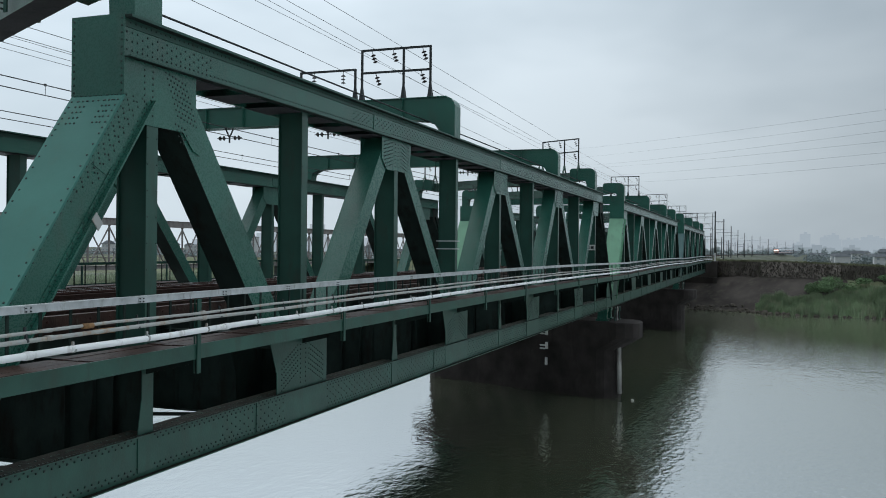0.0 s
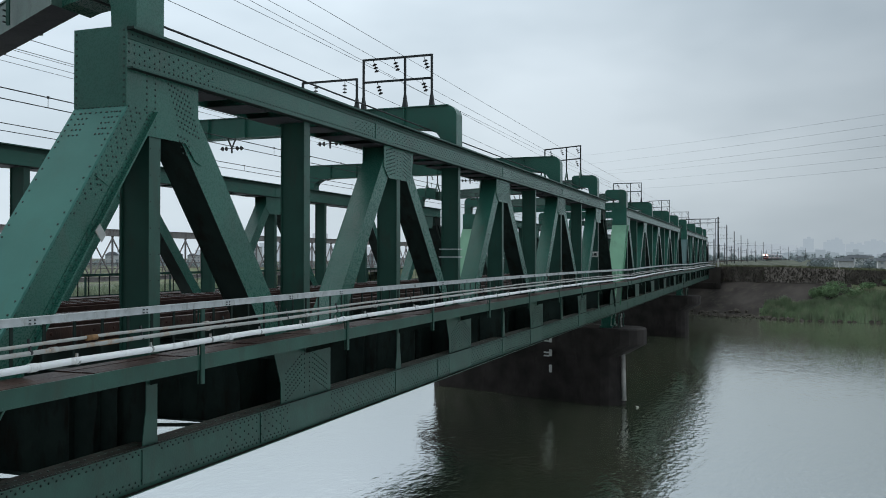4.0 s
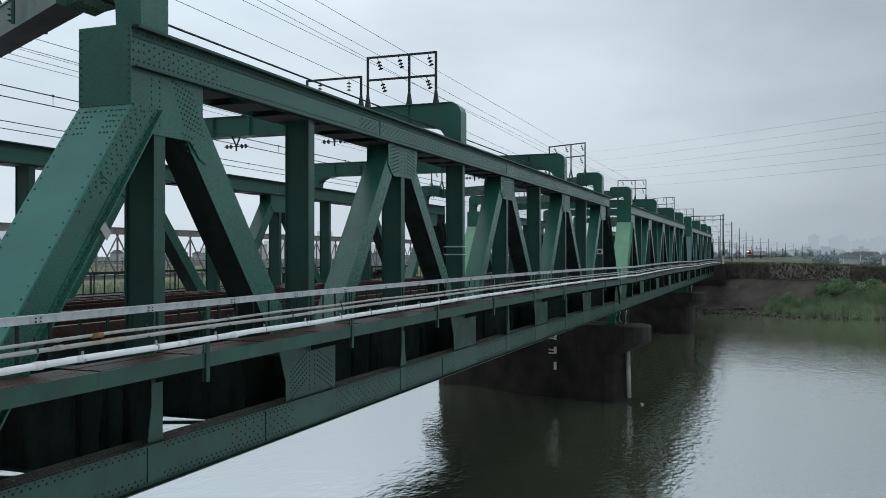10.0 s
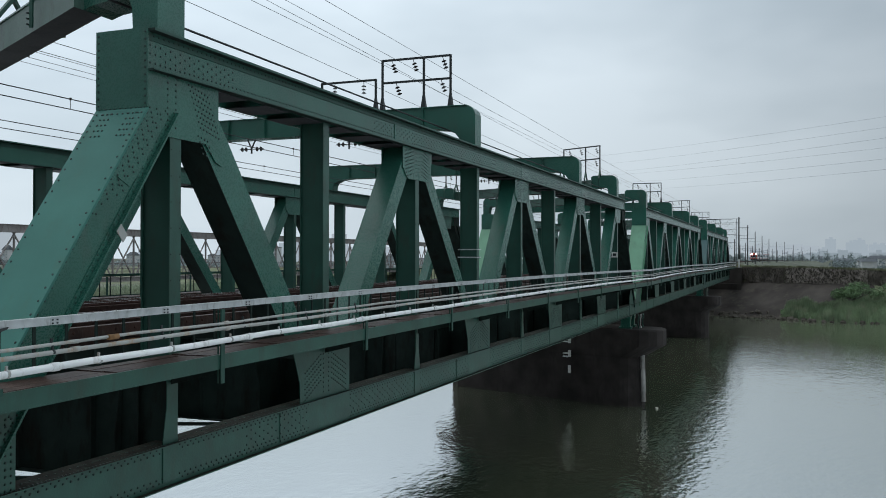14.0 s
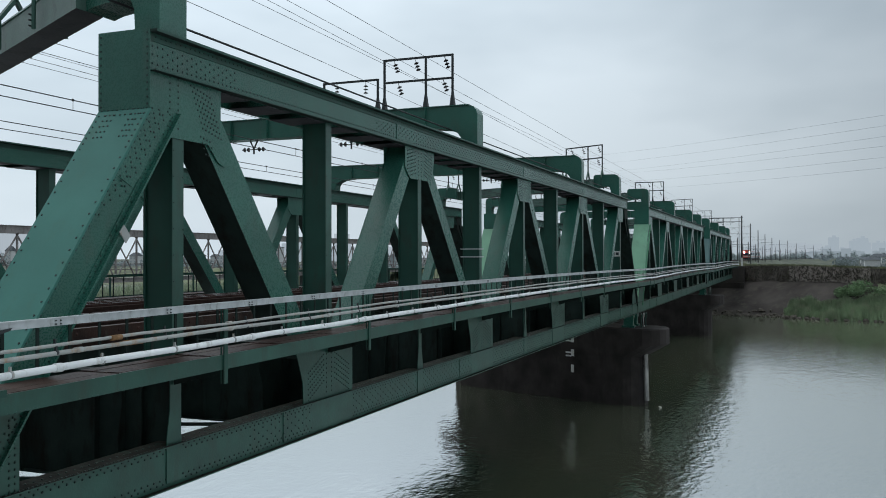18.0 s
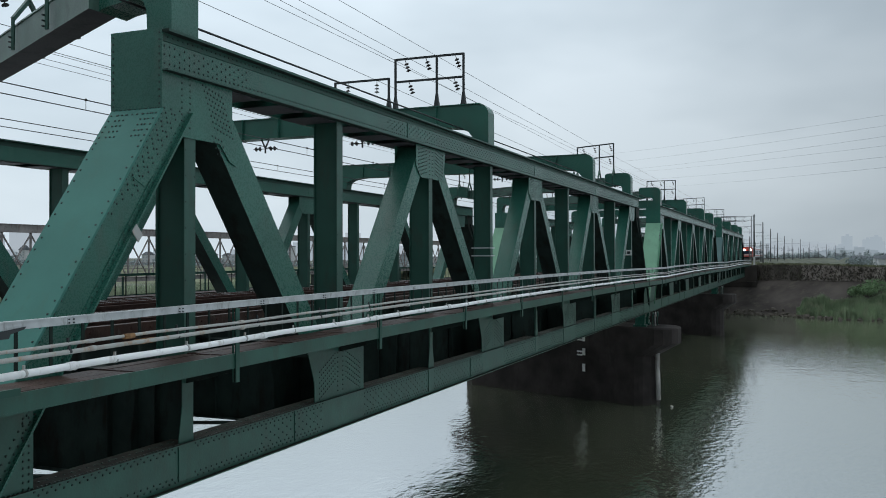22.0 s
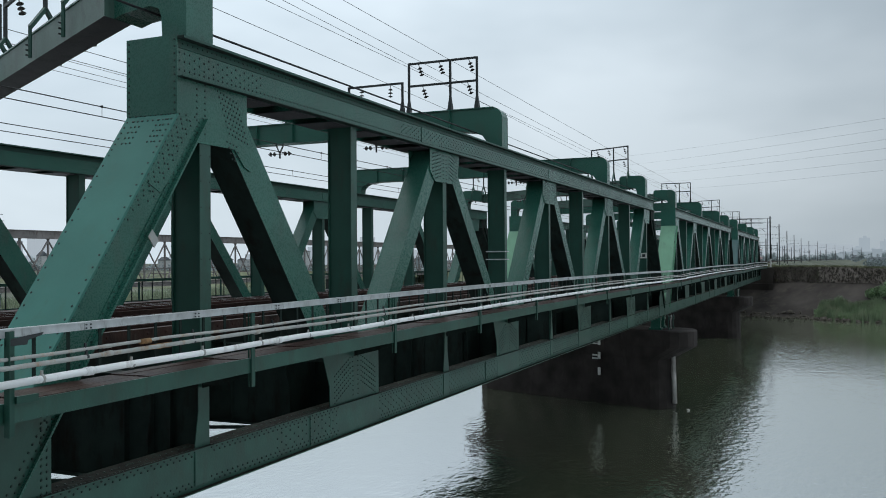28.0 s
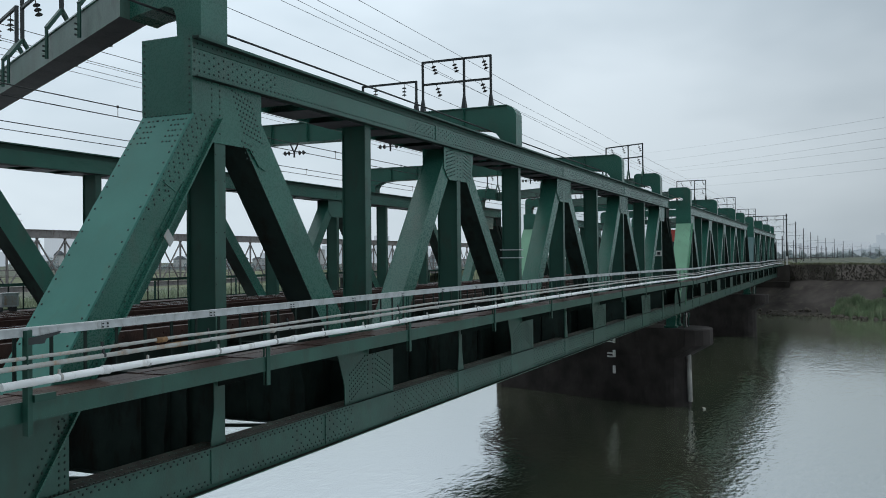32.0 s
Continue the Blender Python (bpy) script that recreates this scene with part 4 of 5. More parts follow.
walkway(-0.03, -1.0, 0.0, "brown boarded walkway with green channel edge and galvanised handrail", True)
walkway(WIDE + 0.97, WIDE + 1.95, SKEW, "far side walkway with dark green railing", False)

# pipes along the near railing
for name, lab, y, z, r, m in (("conduit", "weathered grey conduit clamped along the railing", -1.06, 4.19, 0.022, CONDUIT), ("conduit", "weathered grey conduit clamped along the railing", -1.08, 4.10, 0.029, CONDUIT), ("water_pipe", "white pipe with collars along the walkway edge", -1.13, 3.93, 0.044, PIPE)):
    th = thing(name, lab, "pipe", "pipes on the railing")
    bm = bmesh.new()
    rnd = random.Random(int(z * 100))
    hose(bm, [(x, y + rnd.uniform(-0.008, 0.008), z + camber(x) + rnd.uniform(-0.012, 0.012)) for x in np.arange(0.09 if r > 0.04 else -9.0, 156, 2.0)], r)
    part("pipe", bm, m, th)
    for x in np.arange(1.53 if r > 0.04 else -7.4, 110, 4.0 if r > 0.04 else 3.1):
        bm = bmesh.new()
        tube(bm, (x - 0.06, y, z + camber(x)), (x + 0.06, y, z + camber(x)), r * 1.22, 10)
        part("collar", bm, m, th)
    for x in np.arange(0.85 if r > 0.04 else -6.25, 75, 1.39 if r > 0.04 else 1.95):
        bm = bmesh.new()
        c = z + camber(x)
        tube(bm, (x - 0.018, y, c), (x + 0.018, y, c), r * 1.16, 10)
        box(bm, x - 0.012, x + 0.012, y - 0.01, y + 0.015, c + r, c + r + 0.05)
        part("clamp", bm, DKSTEEL if r < 0.04 else CONDUIT, th)


# ---- overhead line frames, insulators and wires ----
def insulator(bm, top, L=0.46, tilt=(0, 0), r=0.085):
    a = Vector(top)
    d = Vector((tilt[0], tilt[1], -1)).normalized()
    tube(bm, a, a + d * L, 0.012, 6)
    for i in range(3):
        p = a + d * (L * (0.35 + 0.25 * i))
        tube(bm, p, p + d * 0.035, r * 0.55, 8, r)


def line_frame(x, y0, y1, z_top, mid, posts, hang, hang_mid, group, k):
    """A frame of angle steel on a portal, with hanging insulators; k: skew of its line."""
    f = lambda y: x - 0.25 + (y - 1.5) * (SKEW + 0.5) / (WIDE - 2.05) if k else x
    th = thing("insulator_frame", "dark steel frame with hanging insulators on the portal", "overhead frame", group)
    for y in posts:
        bm = bmesh.new()
        top = 10.03 if k == 0 else 9.73
        bar(bm, (f(y), y, top + 0.42), (f(y), y, z_top + 0.03), 0.065, 0.065)
        part("post", bm, DKSTEEL, th)
        if k == 0:
            # tapered foot plate on the portal's flange
            bm = bmesh.new()
            hexa(bm, [(f(y) - 0.1, y - 0.08, top), (f(y) + 0.1, y - 0.08, top), (f(y) + 0.1, y + 0.08, top), (f(y) - 0.1, y + 0.08, top),
                      (f(y) - 0.035, y - 0.035, top + 0.46), (f(y) + 0.035, y - 0.035, top + 0.46), (f(y) + 0.035, y + 0.035, top + 0.46), (f(y) - 0.035, y + 0.035, top + 0.46)])
            part("foot", bm, DKSTEEL, th)
            continue
        for sd in (-1, 1):
            bm = bmesh.new()
            bar(bm, (f(y), y, top + 0.52), (f(y) + sd * 0.37, y, top + 0.06), 0.075, 0.075)
            bar(bm, (f(y) + sd * 0.37, y, top + 0.10), (f(y) + sd * 0.37, y, 9.18), 0.07, 0.03)
            part("saddle_leg", bm, GREEN_DK, th)
            for i in range(3 if x < 10 and sd < 0 else 0):
                bm = bmesh.new()
                tube(bm, (f(y) + sd * 0.37, y + 0.06, 9.24 + 0.10 * i), (f(y) + sd * 0.42, y + 0.06, 9.24 + 0.10 * i), 0.017, 6)
                part("bolt", bm, DKSTEEL, th)
    for z in (z_top, mid) if mid else (z_top,):
        bm = bmesh.new()
        bar(bm, (f(y0), y0, z), (f(y1), y1, z), 0.06, 0.065)
        part("crossbar", bm, DKSTEEL, th)
    for ys, z in ((hang, z_top), (hang_mid, mid)):
        for y in ys:
            bm = bmesh.new()
            insulator(bm, (f(y), y, z), tilt=(0.0, -0.35 if mid else 0))
            part("insulator", bm, PORCELAIN, th)


for k in range(3):
    for xa, sk in ((1, SKEW / WIDE), (4, 0.0), (9, SKEW / WIDE)):
        x = k * SPAN + xa * P
        for mirror in (0, 1):
            g = (lambda y: y) if not mirror else (lambda y: WIDE + 0.95 - y)
            if xa == 1 and k:
                continue
            ps = (3.20, 5.05, 7.75) if xa == 1 and not mirror else (0.96, 1.90, 3.40)
            line_frame(x, g(ps[0]), g(ps[2]), 11.73, 10.98, [g(p) for p in ps], [g(ps[0] + (ps[2] - ps[0]) * q) for q in (0.12, 0.55, 0.86)], [g(ps[0] + (ps[2] - ps[0]) * q) for q in (0.14, 0.8)], "insulator frames", sk)
            if k == 0 and not (xa == 1 and not mirror):
                line_frame(x, g(3.65), g(5.70), 11.12, None, [g(3.65), g(5.70)], [g(4.1), g(5.2)], [], "insulator frames", sk)

# catenary supports under the portals
for k in range(3):
    for xa, sk in ((4, 0.0), (7, 0.0), (9, SKEW / WIDE)):
        for c in (4.65, 8.55):
            x = k * SPAN + xa * P + sk * c
            th = thing("catenary_support", "steel hanger with strain insulators under the portal", "catenary support", "catenary supports")
            bm = bmesh.new()
            bar(bm, (x, c - 0.16, 9.33), (x, c, 9.02), 0.04, 0.04)
            bar(bm, (x, c + 0.16, 9.33), (x, c, 9.02), 0.04, 0.04)
            bar(bm, (x, c, 9.1), (x, c, 8.84), 0.045, 0.045)
            part("hanger", bm, DKSTEEL, th)
            for s in (-1, 1):
                bm = bmesh.new()
                for i in range(2):
                    y = c + s * (0.22 + 0.16 * i)
                    tube(bm, (x, y, 9.0), (x, y + s * 0.05, 9.0), 0.085, 9, 0.05)
                tube(bm, (x, c, 9.0), (x, c + s * 0.5, 9.0), 0.015, 6)
                part("insulator", bm, PORCELAIN, th)

for c in (4.65, 8.55):
    th = thing("overhead_wire", "dark overhead contact and messenger wires above the track", "overhead wire", "overhead wires")
    zm, zc = (8.42, 8.21) if c < 6 else (8.47, 8.28)
    for z, r, lab in ((zm, 0.012, "messenger_wire"), (zc, 0.011, "contact_wire")):
        bm = bmesh.new()
        wire(bm, (-30, c, z), (158, c, z), r)
        part(lab, bm, WIRE, th)
    for x in np.arange(-10, 120, 4.4):
        bm = bmesh.new()
        wire(bm, (x, c, zm), (x, c, zc), 0.006)
        tube(bm, (x, c, zm - 0.02), (x, c, zm + 0.03), 0.025, 6)
        part("dropper", bm, WIRE, th)

# each: sideways place, height at 10 m and at 40 m along, radius
for y, za, zb, r in ((1.25, 11.42, 11.16, 0.0065), (2.3, 11.51, 11.16, 0.0065), (3.05, 11.70, 11.14, 0.0065), (3.3, 11.60, 11.50, 0.0065), (4.1, 11.25, 10.80, 0.008),
                     (9.6, 11.06, 11.04, 0.010), (10.65, 11.39, 11.37, 0.008), (11.4, 11.25, 11.25, 0.010), (12.45, 11.50, 11.46, 0.008), (10.8, 10.81, 10.78, 0.008), (12.4, 11.08, 11.06, 0.008)):
    bm = bmesh.new()
    hose(bm, [(x, y, za + (zb - za) * (min(x, 42.0) - 10.0) / 30.0) for x in (-30, -10, 5, 20, 32, 42, 60, 90, 120, 150, 200)], r, 5)
    tagged(part("feeder_wire", bm, WIRE), "thin dark power line strung over the bridge", "power line", "feeder wires")

bm = bmesh.new()
hose(bm, [(x, 0.86, 9.22 + 0.00006 * (x - 24.0) ** 2) for x in np.arange(-12.0, 48.0, 2.0)] + [(48.0 + 4 * q, 0.86, 9.25) for q in range(27)], 0.022, 8)
tagged(part("feeder_cable", bm, WIRE), "thick black power cable strung along under the portal frames", "power cable")

# rust stains on the conduits, and an equipment box beyond the far truss
end = thing("rail_end_post", "dark green angle post clamped to the walkway edge and handrail", "railing post")
bm = bmesh.new()
box(bm, 0.45, 0.57, -1.034, -1.018, 3.25, 4.40)
box(bm, 0.45, 0.462, -1.10, -1.034, 3.25, 4.40)
part("post", bm, GREEN_DK, end)
bm = bmesh.new()
plate(bm, [(0.45, 4.31), (0.95, 4.36), (0.92, 4.33), (0.74, 4.29), (0.72, 4.24), (0.45, 4.24)], -1.052, -1.036)
part("clamp_plate", bm, DKSTEEL, end)
bm = bmesh.new()
box(bm, 0.57, 0.86, -1.07, -1.021, 3.60, 3.68)
part("lug", bm, GREEN_DK, end)
# rust stains, modelled as short sleeves round the conduits
for x, z in ((2.55, 4.19), (2.75, 4.10), (2.95, 4.10)):
    bm = bmesh.new()
    tube(bm, (x - 0.09, -1.07, z + camber(x)), (x + 0.09, -1.07, z + camber(x)), 0.036, 10)
    tagged(part("rust_stain", bm, OCHRE), "ochre rust stain round the conduit, built as a thin sleeve", "pipe joint", "tape wraps")
cab = thing("equipment_box", "grey metal equipment box on legs by the far railing", "equipment box", at=(12.7, WIDE + 1.35, 3.57))
bm = bmesh.new()
box(bm, -0.3, 0.3, -0.2, 0.2, 0.22, 0.62)
box(bm, -0.33, 0.33, -0.23, 0.23, 0.62, 0.65)
part("housing", bm, GALV, cab)
bm = bmesh.new()
box(bm, -0.22, 0.22, -0.215, -0.2, 0.28, 0.56)
part("door", bm, CONDUIT, cab)
for dx in (-0.25, 0.25):
    bm = bmesh.new()
    box(bm, dx - 0.025, dx + 0.025, -0.15, 0.15, 0.0, 0.22)
    part("leg", bm, DKSTEEL, cab)
# drooping loops of the conduit at the span joints
for x in (20.4, 50.8, 102.3):
    bm = bmesh.new()
    pts = [(x + 0.28 * math.cos(a), -1.10, 4.08 + 0.22 * math.sin(a)) for a in [math.pi + math.pi * i / 10 for i in range(11)]]
    hose(bm, pts, 0.02, 8)
    tagged(part("conduit_loop", bm, DKSTEEL), "dark flexible conduit loop hanging at a joint", "conduit", "conduit loops")


# ---- brown lattice girder bridge beside ----
def lattice_bridge():
    th = thing("lattice_truss_bridge", "brown weathered lattice truss bridge running parallel behind", "truss bridge")
    y, x0, x1 = 75.0, -30.0, 260.0
    for z0, z1, nm in ((8.05, 8.95, "top_chord"), (2.05, 2.40, "bottom_chord")):
        bm = bmesh.new()
        box(bm, x0, x1, y, y + 0.8, z0, z1)
        box(bm, x0, x1, y - 0.15, y + 0.95, z1, z1 + 0.06)
        part(nm, bm, BROWN, th)
    for x in np.arange(22.0, 250.0, 4.05):
        for a, b in ((2.4, 8.05), (8.05, 2.4)):
            bm = bmesh.new()
            yy = y + (0.25 if a < 5 else 0.55)
            bar(bm, (x, yy, a), (x + 4.05, yy, b), 0.12, 0.17, up=(0, 1, 0))
            part("lattice_bar", bm, BROWN, th)
        bm = bmesh.new()
        box(bm, x - 0.10, x + 0.10, y + 0.3, y + 0.5, 2.4, 8.05)
        part("vertical", bm, BROWN, th)
    bm = bmesh.new()
    for z in (3.4, 4.2):
        box(bm, x0, x1, y + 7.0, y + 7.12, z, z + 0.12)
    for x in np.arange(x0, x1, 3.5):
        box(bm, x, x + 0.12, y + 7.0, y + 7.1, 2.0, 4.3)
    part("railing", bm, BROWN, th)
    bm = bmesh.new()
    box(bm, x0, x1, y - 0.2, y + 8.0, 1.85, 2.04)
    part("deck", bm, BROWN, th)
    for x in (-20.0, 15.0, 146.0, 198.0):
        bm = bmesh.new()
        box(bm, x - 0.6, x + 0.6, y + 1.0, y + 7.0, -6, 1.85)
        part("pier", bm, CONC, th)


lattice_bridge()


# ---- far bank ----
def stones():
    rnd = random.Random(7)
    base = []
    for i in range(6):
        bm = bmesh.new()
        bmesh.ops.create_icosphere(bm, subdivisions=1, radius=1.0)
        for v in bm.verts:
            v.co *= 0.75 + 0.5 * rnd.random()
            v.co.z *= 0.6
        base.append(mesh_of("bank_stone", bm, STONE))
    for i in range(280):
        y = rnd.uniform(-14, 20) if i < 200 else rnd.uniform(-36, -12)
        x = shore(y) + rnd.uniform(-0.8, 2.6)
        ob = new("bank_stone", base[i % 6])
        s = rnd.uniform(0.2, 0.6)
        ob.matrix_world = Matrix.LocRotScale((x, y, max(WATER_Z, ground_z(x, y)) + 0.1 * s), Euler((rnd.random(), rnd.random(), rnd.random() * 6)), (s, s * 1.2, s))
        tagged(ob, "rough grey-brown stone at the water's edge", "stone", "bank stones")


stones()


def blades(name, label, cat, count, place, height, width, mat, lean=0.25, seed=1, parent=None):
    """Many upright leaf blades, each a bent strip of two quads."""
    rnd = random.Random(seed)
    vs, fs = [], []
    for i in range(count):
        x, y, z, s = place(rnd)
        h, w = height * s * rnd.uniform(0.65, 1.15), width * rnd.uniform(0.7, 1.3)
        a = rnd.uniform(0, math.pi)
        dx, dy = math.cos(a) * w, math.sin(a) * w
        lx, ly = rnd.uniform(-lean, lean) * h, rnd.uniform(-lean, lean) * h
        k = len(vs)
        vs += [(x - dx, y - dy, z), (x + dx, y + dy, z), (x - dx * 0.8 + lx * 0.4, y - dy * 0.8 + ly * 0.4, z + h * 0.6), (x + dx * 0.8 + lx * 0.4, y + dy * 0.8 + ly * 0.4, z + h * 0.6), (x + lx, y + ly, z + h)]
        fs += [(k, k + 1, k + 3, k + 2), (k + 2, k + 3, k + 4)]
    me = bpy.data.meshes.new(name)
    me.from_pydata(vs, [], fs)
    me.materials.append(mat)
    ob = new(name, me)
    if parent:
        ob.parent = parent
        return ob
    return tagged(ob, label, cat, kind="stuff")


def reed_place(rnd):
    y = -8.5 - 27 * rnd.random()
    d = 0.2 + (3.0 + 1.5 * min(1.0, max(0.0, (-9.0 - y) / 8.0)) + 1.2 * noise.noise((0.3 * y, 2.0, 0))) * rnd.random()
    x = shore(y) + d
    edge = min(1.0, max(0.3, (-8.2 - y) / 1.6))
    s = edge * (0.80 + 0.35 * noise.noise((x * 0.2, y * 0.25, 5)) + 0.35 * noise.noise((x * 0.7, y * 0.9, 8)))
    return x, y, ground_z(x, y) - 0.1, max(0.3, s)


blades("reed_bed", "tall green reeds growing along the bank", "reeds", 46000, reed_place, 2.3, 0.045, REED, 0.22, 3)


def grass_place(rnd):
    y = rnd.uniform(-38, 26)
    x = wall_x(y) + 0.6 + rnd.random() ** 1.6 * 40
    return x, y, ground_z(x, y) - 0.03, 1.0


blades("bank_top_grass", "uneven grass along the top of the bank", "grass", 26000, grass_place, 0.5, 0.05, WEED, 0.4, 4)


def meadow_place(rnd):
    y = 63.0 + 45.0 * rnd.random() ** 1.4
    x = rnd.uniform(15, 150)
    return x, y, ground_z(x, y) - 0.1, 0.7 + 0.6 * abs(noise.noise((x * 0.08, y * 0.08, 9)))


blades("meadow_grass", "tall pale green grass on the riverside meadow", "grass", 30000, meadow_place, 1.5, 0.07, MEADOW, 0.35, 15)


def foliage(bm, c, r, n, rnd, size=0.16):
    """Loose leaf clumps in an uneven cloud about c."""
    for i in range(n):
        p = Vector((rnd.gauss(0, 1), rnd.gauss(0, 1), rnd.gauss(0, 1)))
        p = p.normalized() * (rnd.random() ** 0.45)
        q = Vector(c) + Vector((p.x * r[0], p.y * r[1], p.z * r[2]))
        s = size * rnd.uniform(0.6, 1.5)
        a, b = Vector((rnd.gauss(0, 1), rnd.gauss(0, 1), rnd.gauss(0, 1))).normalized() * s, Vector((rnd.gauss(0, 1), rnd.gauss(0, 1), rnd.gauss(0, 1))).normalized() * s
        bm.faces.new([bm.verts.new(q + a), bm.verts.new(q + b), bm.verts.new(q - a), bm.verts.new(q - b * 0.7)])


def bush(x, y, r, h, label, mat=BUSH, n=500, seed=0):
    rnd = random.Random(seed)
    th = thing("bush", label, "bush", "bushes")
    z = ground_z(x, y)
    bm = bmesh.new()
    for i in range(5):
        a = rnd.uniform(0, 6.28)
        tube(bm, (x, y, z - 0.1), (x + math.cos(a) * r * 0.5, y + math.sin(a) * r * 0.5, z + h * 0.6), 0.05, 5, 0.015)
    part("stem", bm, TIE, th)
    bm = bmesh.new()
    for i in range(6):
        a, d, q = rnd.uniform(0, 6.28), (0.3 + 0.6 * rnd.random()) * r * (i > 0), rnd.uniform(0.22, 0.5)
        foliage(bm, (x + math.cos(a) * d, y + math.sin(a) * d, z + h * (0.62 - 0.4 * d / r)), (r * q, r * q, h * (0.18 + 0.3 * q)), n // 6, rnd, 0.1)
    part("leaves", bm, mat, th)


bush(shore(-19) + 6, -19.5, 4.2, 3.4, "dense green bush rising out of the reeds", n=7000, seed=1)
bush(shore(-26) + 6, -27, 3.6, 1.7, "dense green bush rising out of the reeds", n=5000, seed=2)
bush(shore(-34) + 5, -34, 4.0, 2.4, "dense green bush rising out of the reeds", n=5000, seed=5)
bush(161, -3.6, 1.4, 1.9, "straggly pale green bush at the bridge end", n=300, seed=3)
bush(166, -4.6, 1.6, 1.6, "straggly pale green bush at the bridge end", n=300, seed=4)


def bank_wall():
    """The dark wall along the bank top, overgrown with creepers."""
    th = tagged(new("retaining_wall"), "dark stained concrete wall overgrown with dry creepers", "wall", kind="structure")
    ys = list(np.arange(-2.0, -80, -2.4))
    top = lambda y: 3.65 - 0.028 * max(0, -y - 12)
    xf = wall_x
    for a, b in zip(ys, ys[1:]):
        bm = bmesh.new()
        za, zb = top(a), top(b)
        hexa(bm, [(xf(a), a, -0.5), (xf(a) + 0.7, a, -0.5), (xf(b) + 0.7, b + 0.012, -0.5), (xf(b), b + 0.012, -0.5), (xf(a) + 0.25, a, za), (xf(a) + 0.7, a, za), (xf(b) + 0.7, b + 0.012, zb), (xf(b) + 0.25, b + 0.012, zb)])
        part("wall_panel", bm, WALLP if -22.5 < b < -11.5 else WALLC, th)

    def creeper(rnd):
        y = rnd.uniform(-79, -2)
        z = rnd.uniform(0.6, top(y) - 0.25)
        return xf(y) + 0.05 - rnd.random() * 0.25, y, z, 1.0

    blades("creeper", "", "", 7000, creeper, 0.32, 0.07, STONE, 0.8, 11, th)

    def fringe(rnd):
        y = rnd.uniform(-79, -2)
        return xf(y) + rnd.uniform(0, 0.6), y, top(y) - 0.1, 1.0

    blades("wall_top_grass", "grass and weeds fringing the wall top", "grass", 7000, fringe, 0.4, 0.04, WEED, 0.5, 12)


bank_wall()


# ---- line poles along the railway ----
def line_pole(x, y, top, arms, label, arm_side=1):
    th = thing("line_pole", label, "utility pole", "line poles")
    z = ground_z(x, y) - 0.3
    bm = bmesh.new()
    tube(bm, (x, y, z), (x, y, top), 0.17, 8, 0.13)
    part("pole", bm, DKSTEEL if x < 200 else CONC, th)
    for h, L in arms:
        bm = bmesh.new()
        bar(bm, (x, y - 0.3 * arm_side, top - h), (x, y + L * arm_side, top - h), 0.06, 0.07)
        part("arm", bm, DKSTEEL, th)
        for s in (0.25, 0.6, 0.95):
            bm = bmesh.new()
            insulator(bm, (x, y + L * arm_side * s, top - h), 0.35)
            part("insulator", bm, PORCELAIN, th)
    return th


poles = [(180, -0.41, 13.5), (228, -0.26, 13.6), (290, -0.2, 13.7), (350, -0.9, 13.9), (410, -2.4, 13.8), (470, -5.0, 13.7), (530, -8.9, 14.4), (590, -14.0, 13.7), (650, -20.0, 13.4), (710, -27, 13.6), (770, -35, 13.6), (830, -44, 13.6)]
for i, (x, y, t) in enumerate(poles):
    arms = [(0.35, 7.5), (1.15, 7.5)] if i == 0 else [(0.6, 2.2), (2.6, 3.4)] if i == 1 else [(2.2, 4.6)]
    line_pole(x, y, t, arms, "tall dark railway line pole with cross arms" if i < 2 else "grey railway line pole along the curving track")
    if i:
        line_pole(x + 6, y + 12.5, t - 2.5, [(2.2, 3.6)], "grey railway line pole beyond the tracks", -1)
for i in range(9):
    line_pole(206 + 60 * i, track_y(206 + 60 * i) - 2.9, 9.6, [(0.8, 3.2), (1.6, 3.2)], "short steel signal mast beside the track")
bm = bmesh.new()
for (x0, y0, t0), (x1, y1, t1) in zip(poles, poles[1:]):
    for dy, dz in ((0.5, 0.6), (1.6, 0.6), (2.5, 2.6), (4.5, 2.2)):
        wire(bm, (x0, y0 + dy, t0 - dz - 0.4), (x1, y1 + dy, t1 - dz - 0.4), 0.014, 0.5, 4)
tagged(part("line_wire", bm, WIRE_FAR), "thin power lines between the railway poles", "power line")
# gantry over both tracks beyond the bridge end
gan = thing("line_gantry", "slender grey lattice gantry with insulators over the tracks", "gantry")
for y in (-0.6, 13.6):
    bm = bmesh.new()
    for dx in (-0.2, 0.2):
        bar(bm, (166.0 + dx, y, 2.4), (166.0 + dx, y, 12.6), 0.09, 0.09)
    for k in range(12):
        bar(bm, (165.8 + 0.4 * (k % 2), y, 3.2 + 0.75 * k), (166.2 - 0.4 * (k % 2), y, 3.95 + 0.75 * k), 0.04, 0.04)
    part("lattice_post", bm, CONC, gan)
for z in (9.6, 10.6, 11.6, 12.4):
    bm = bmesh.new()
    bar(bm, (166.0, -0.6 if z < 11 else 0.2, z), (166.0, 13.6 if z < 11 else 6.0, z), 0.06, 0.06)
    part("beam", bm, CONC, gan)
bm = bmesh.new()
for k in range(14):
    bar(bm, (166.0, -0.6 + k * 1.014, 9.6 + (k % 2)), (166.0, 0.414 + k * 1.014, 10.6 - (k % 2)), 0.04, 0.04)
part("lacing", bm, CONC, gan)
for y in (0.9, 2.3, 3.8, 5.2):
    for z in (11.6, 12.4):
        bm = bmesh.new()
        insulator(bm, (166.0, y, z), 0.5, r=0.08)
        part("insulator", bm, PORCELAIN, gan)
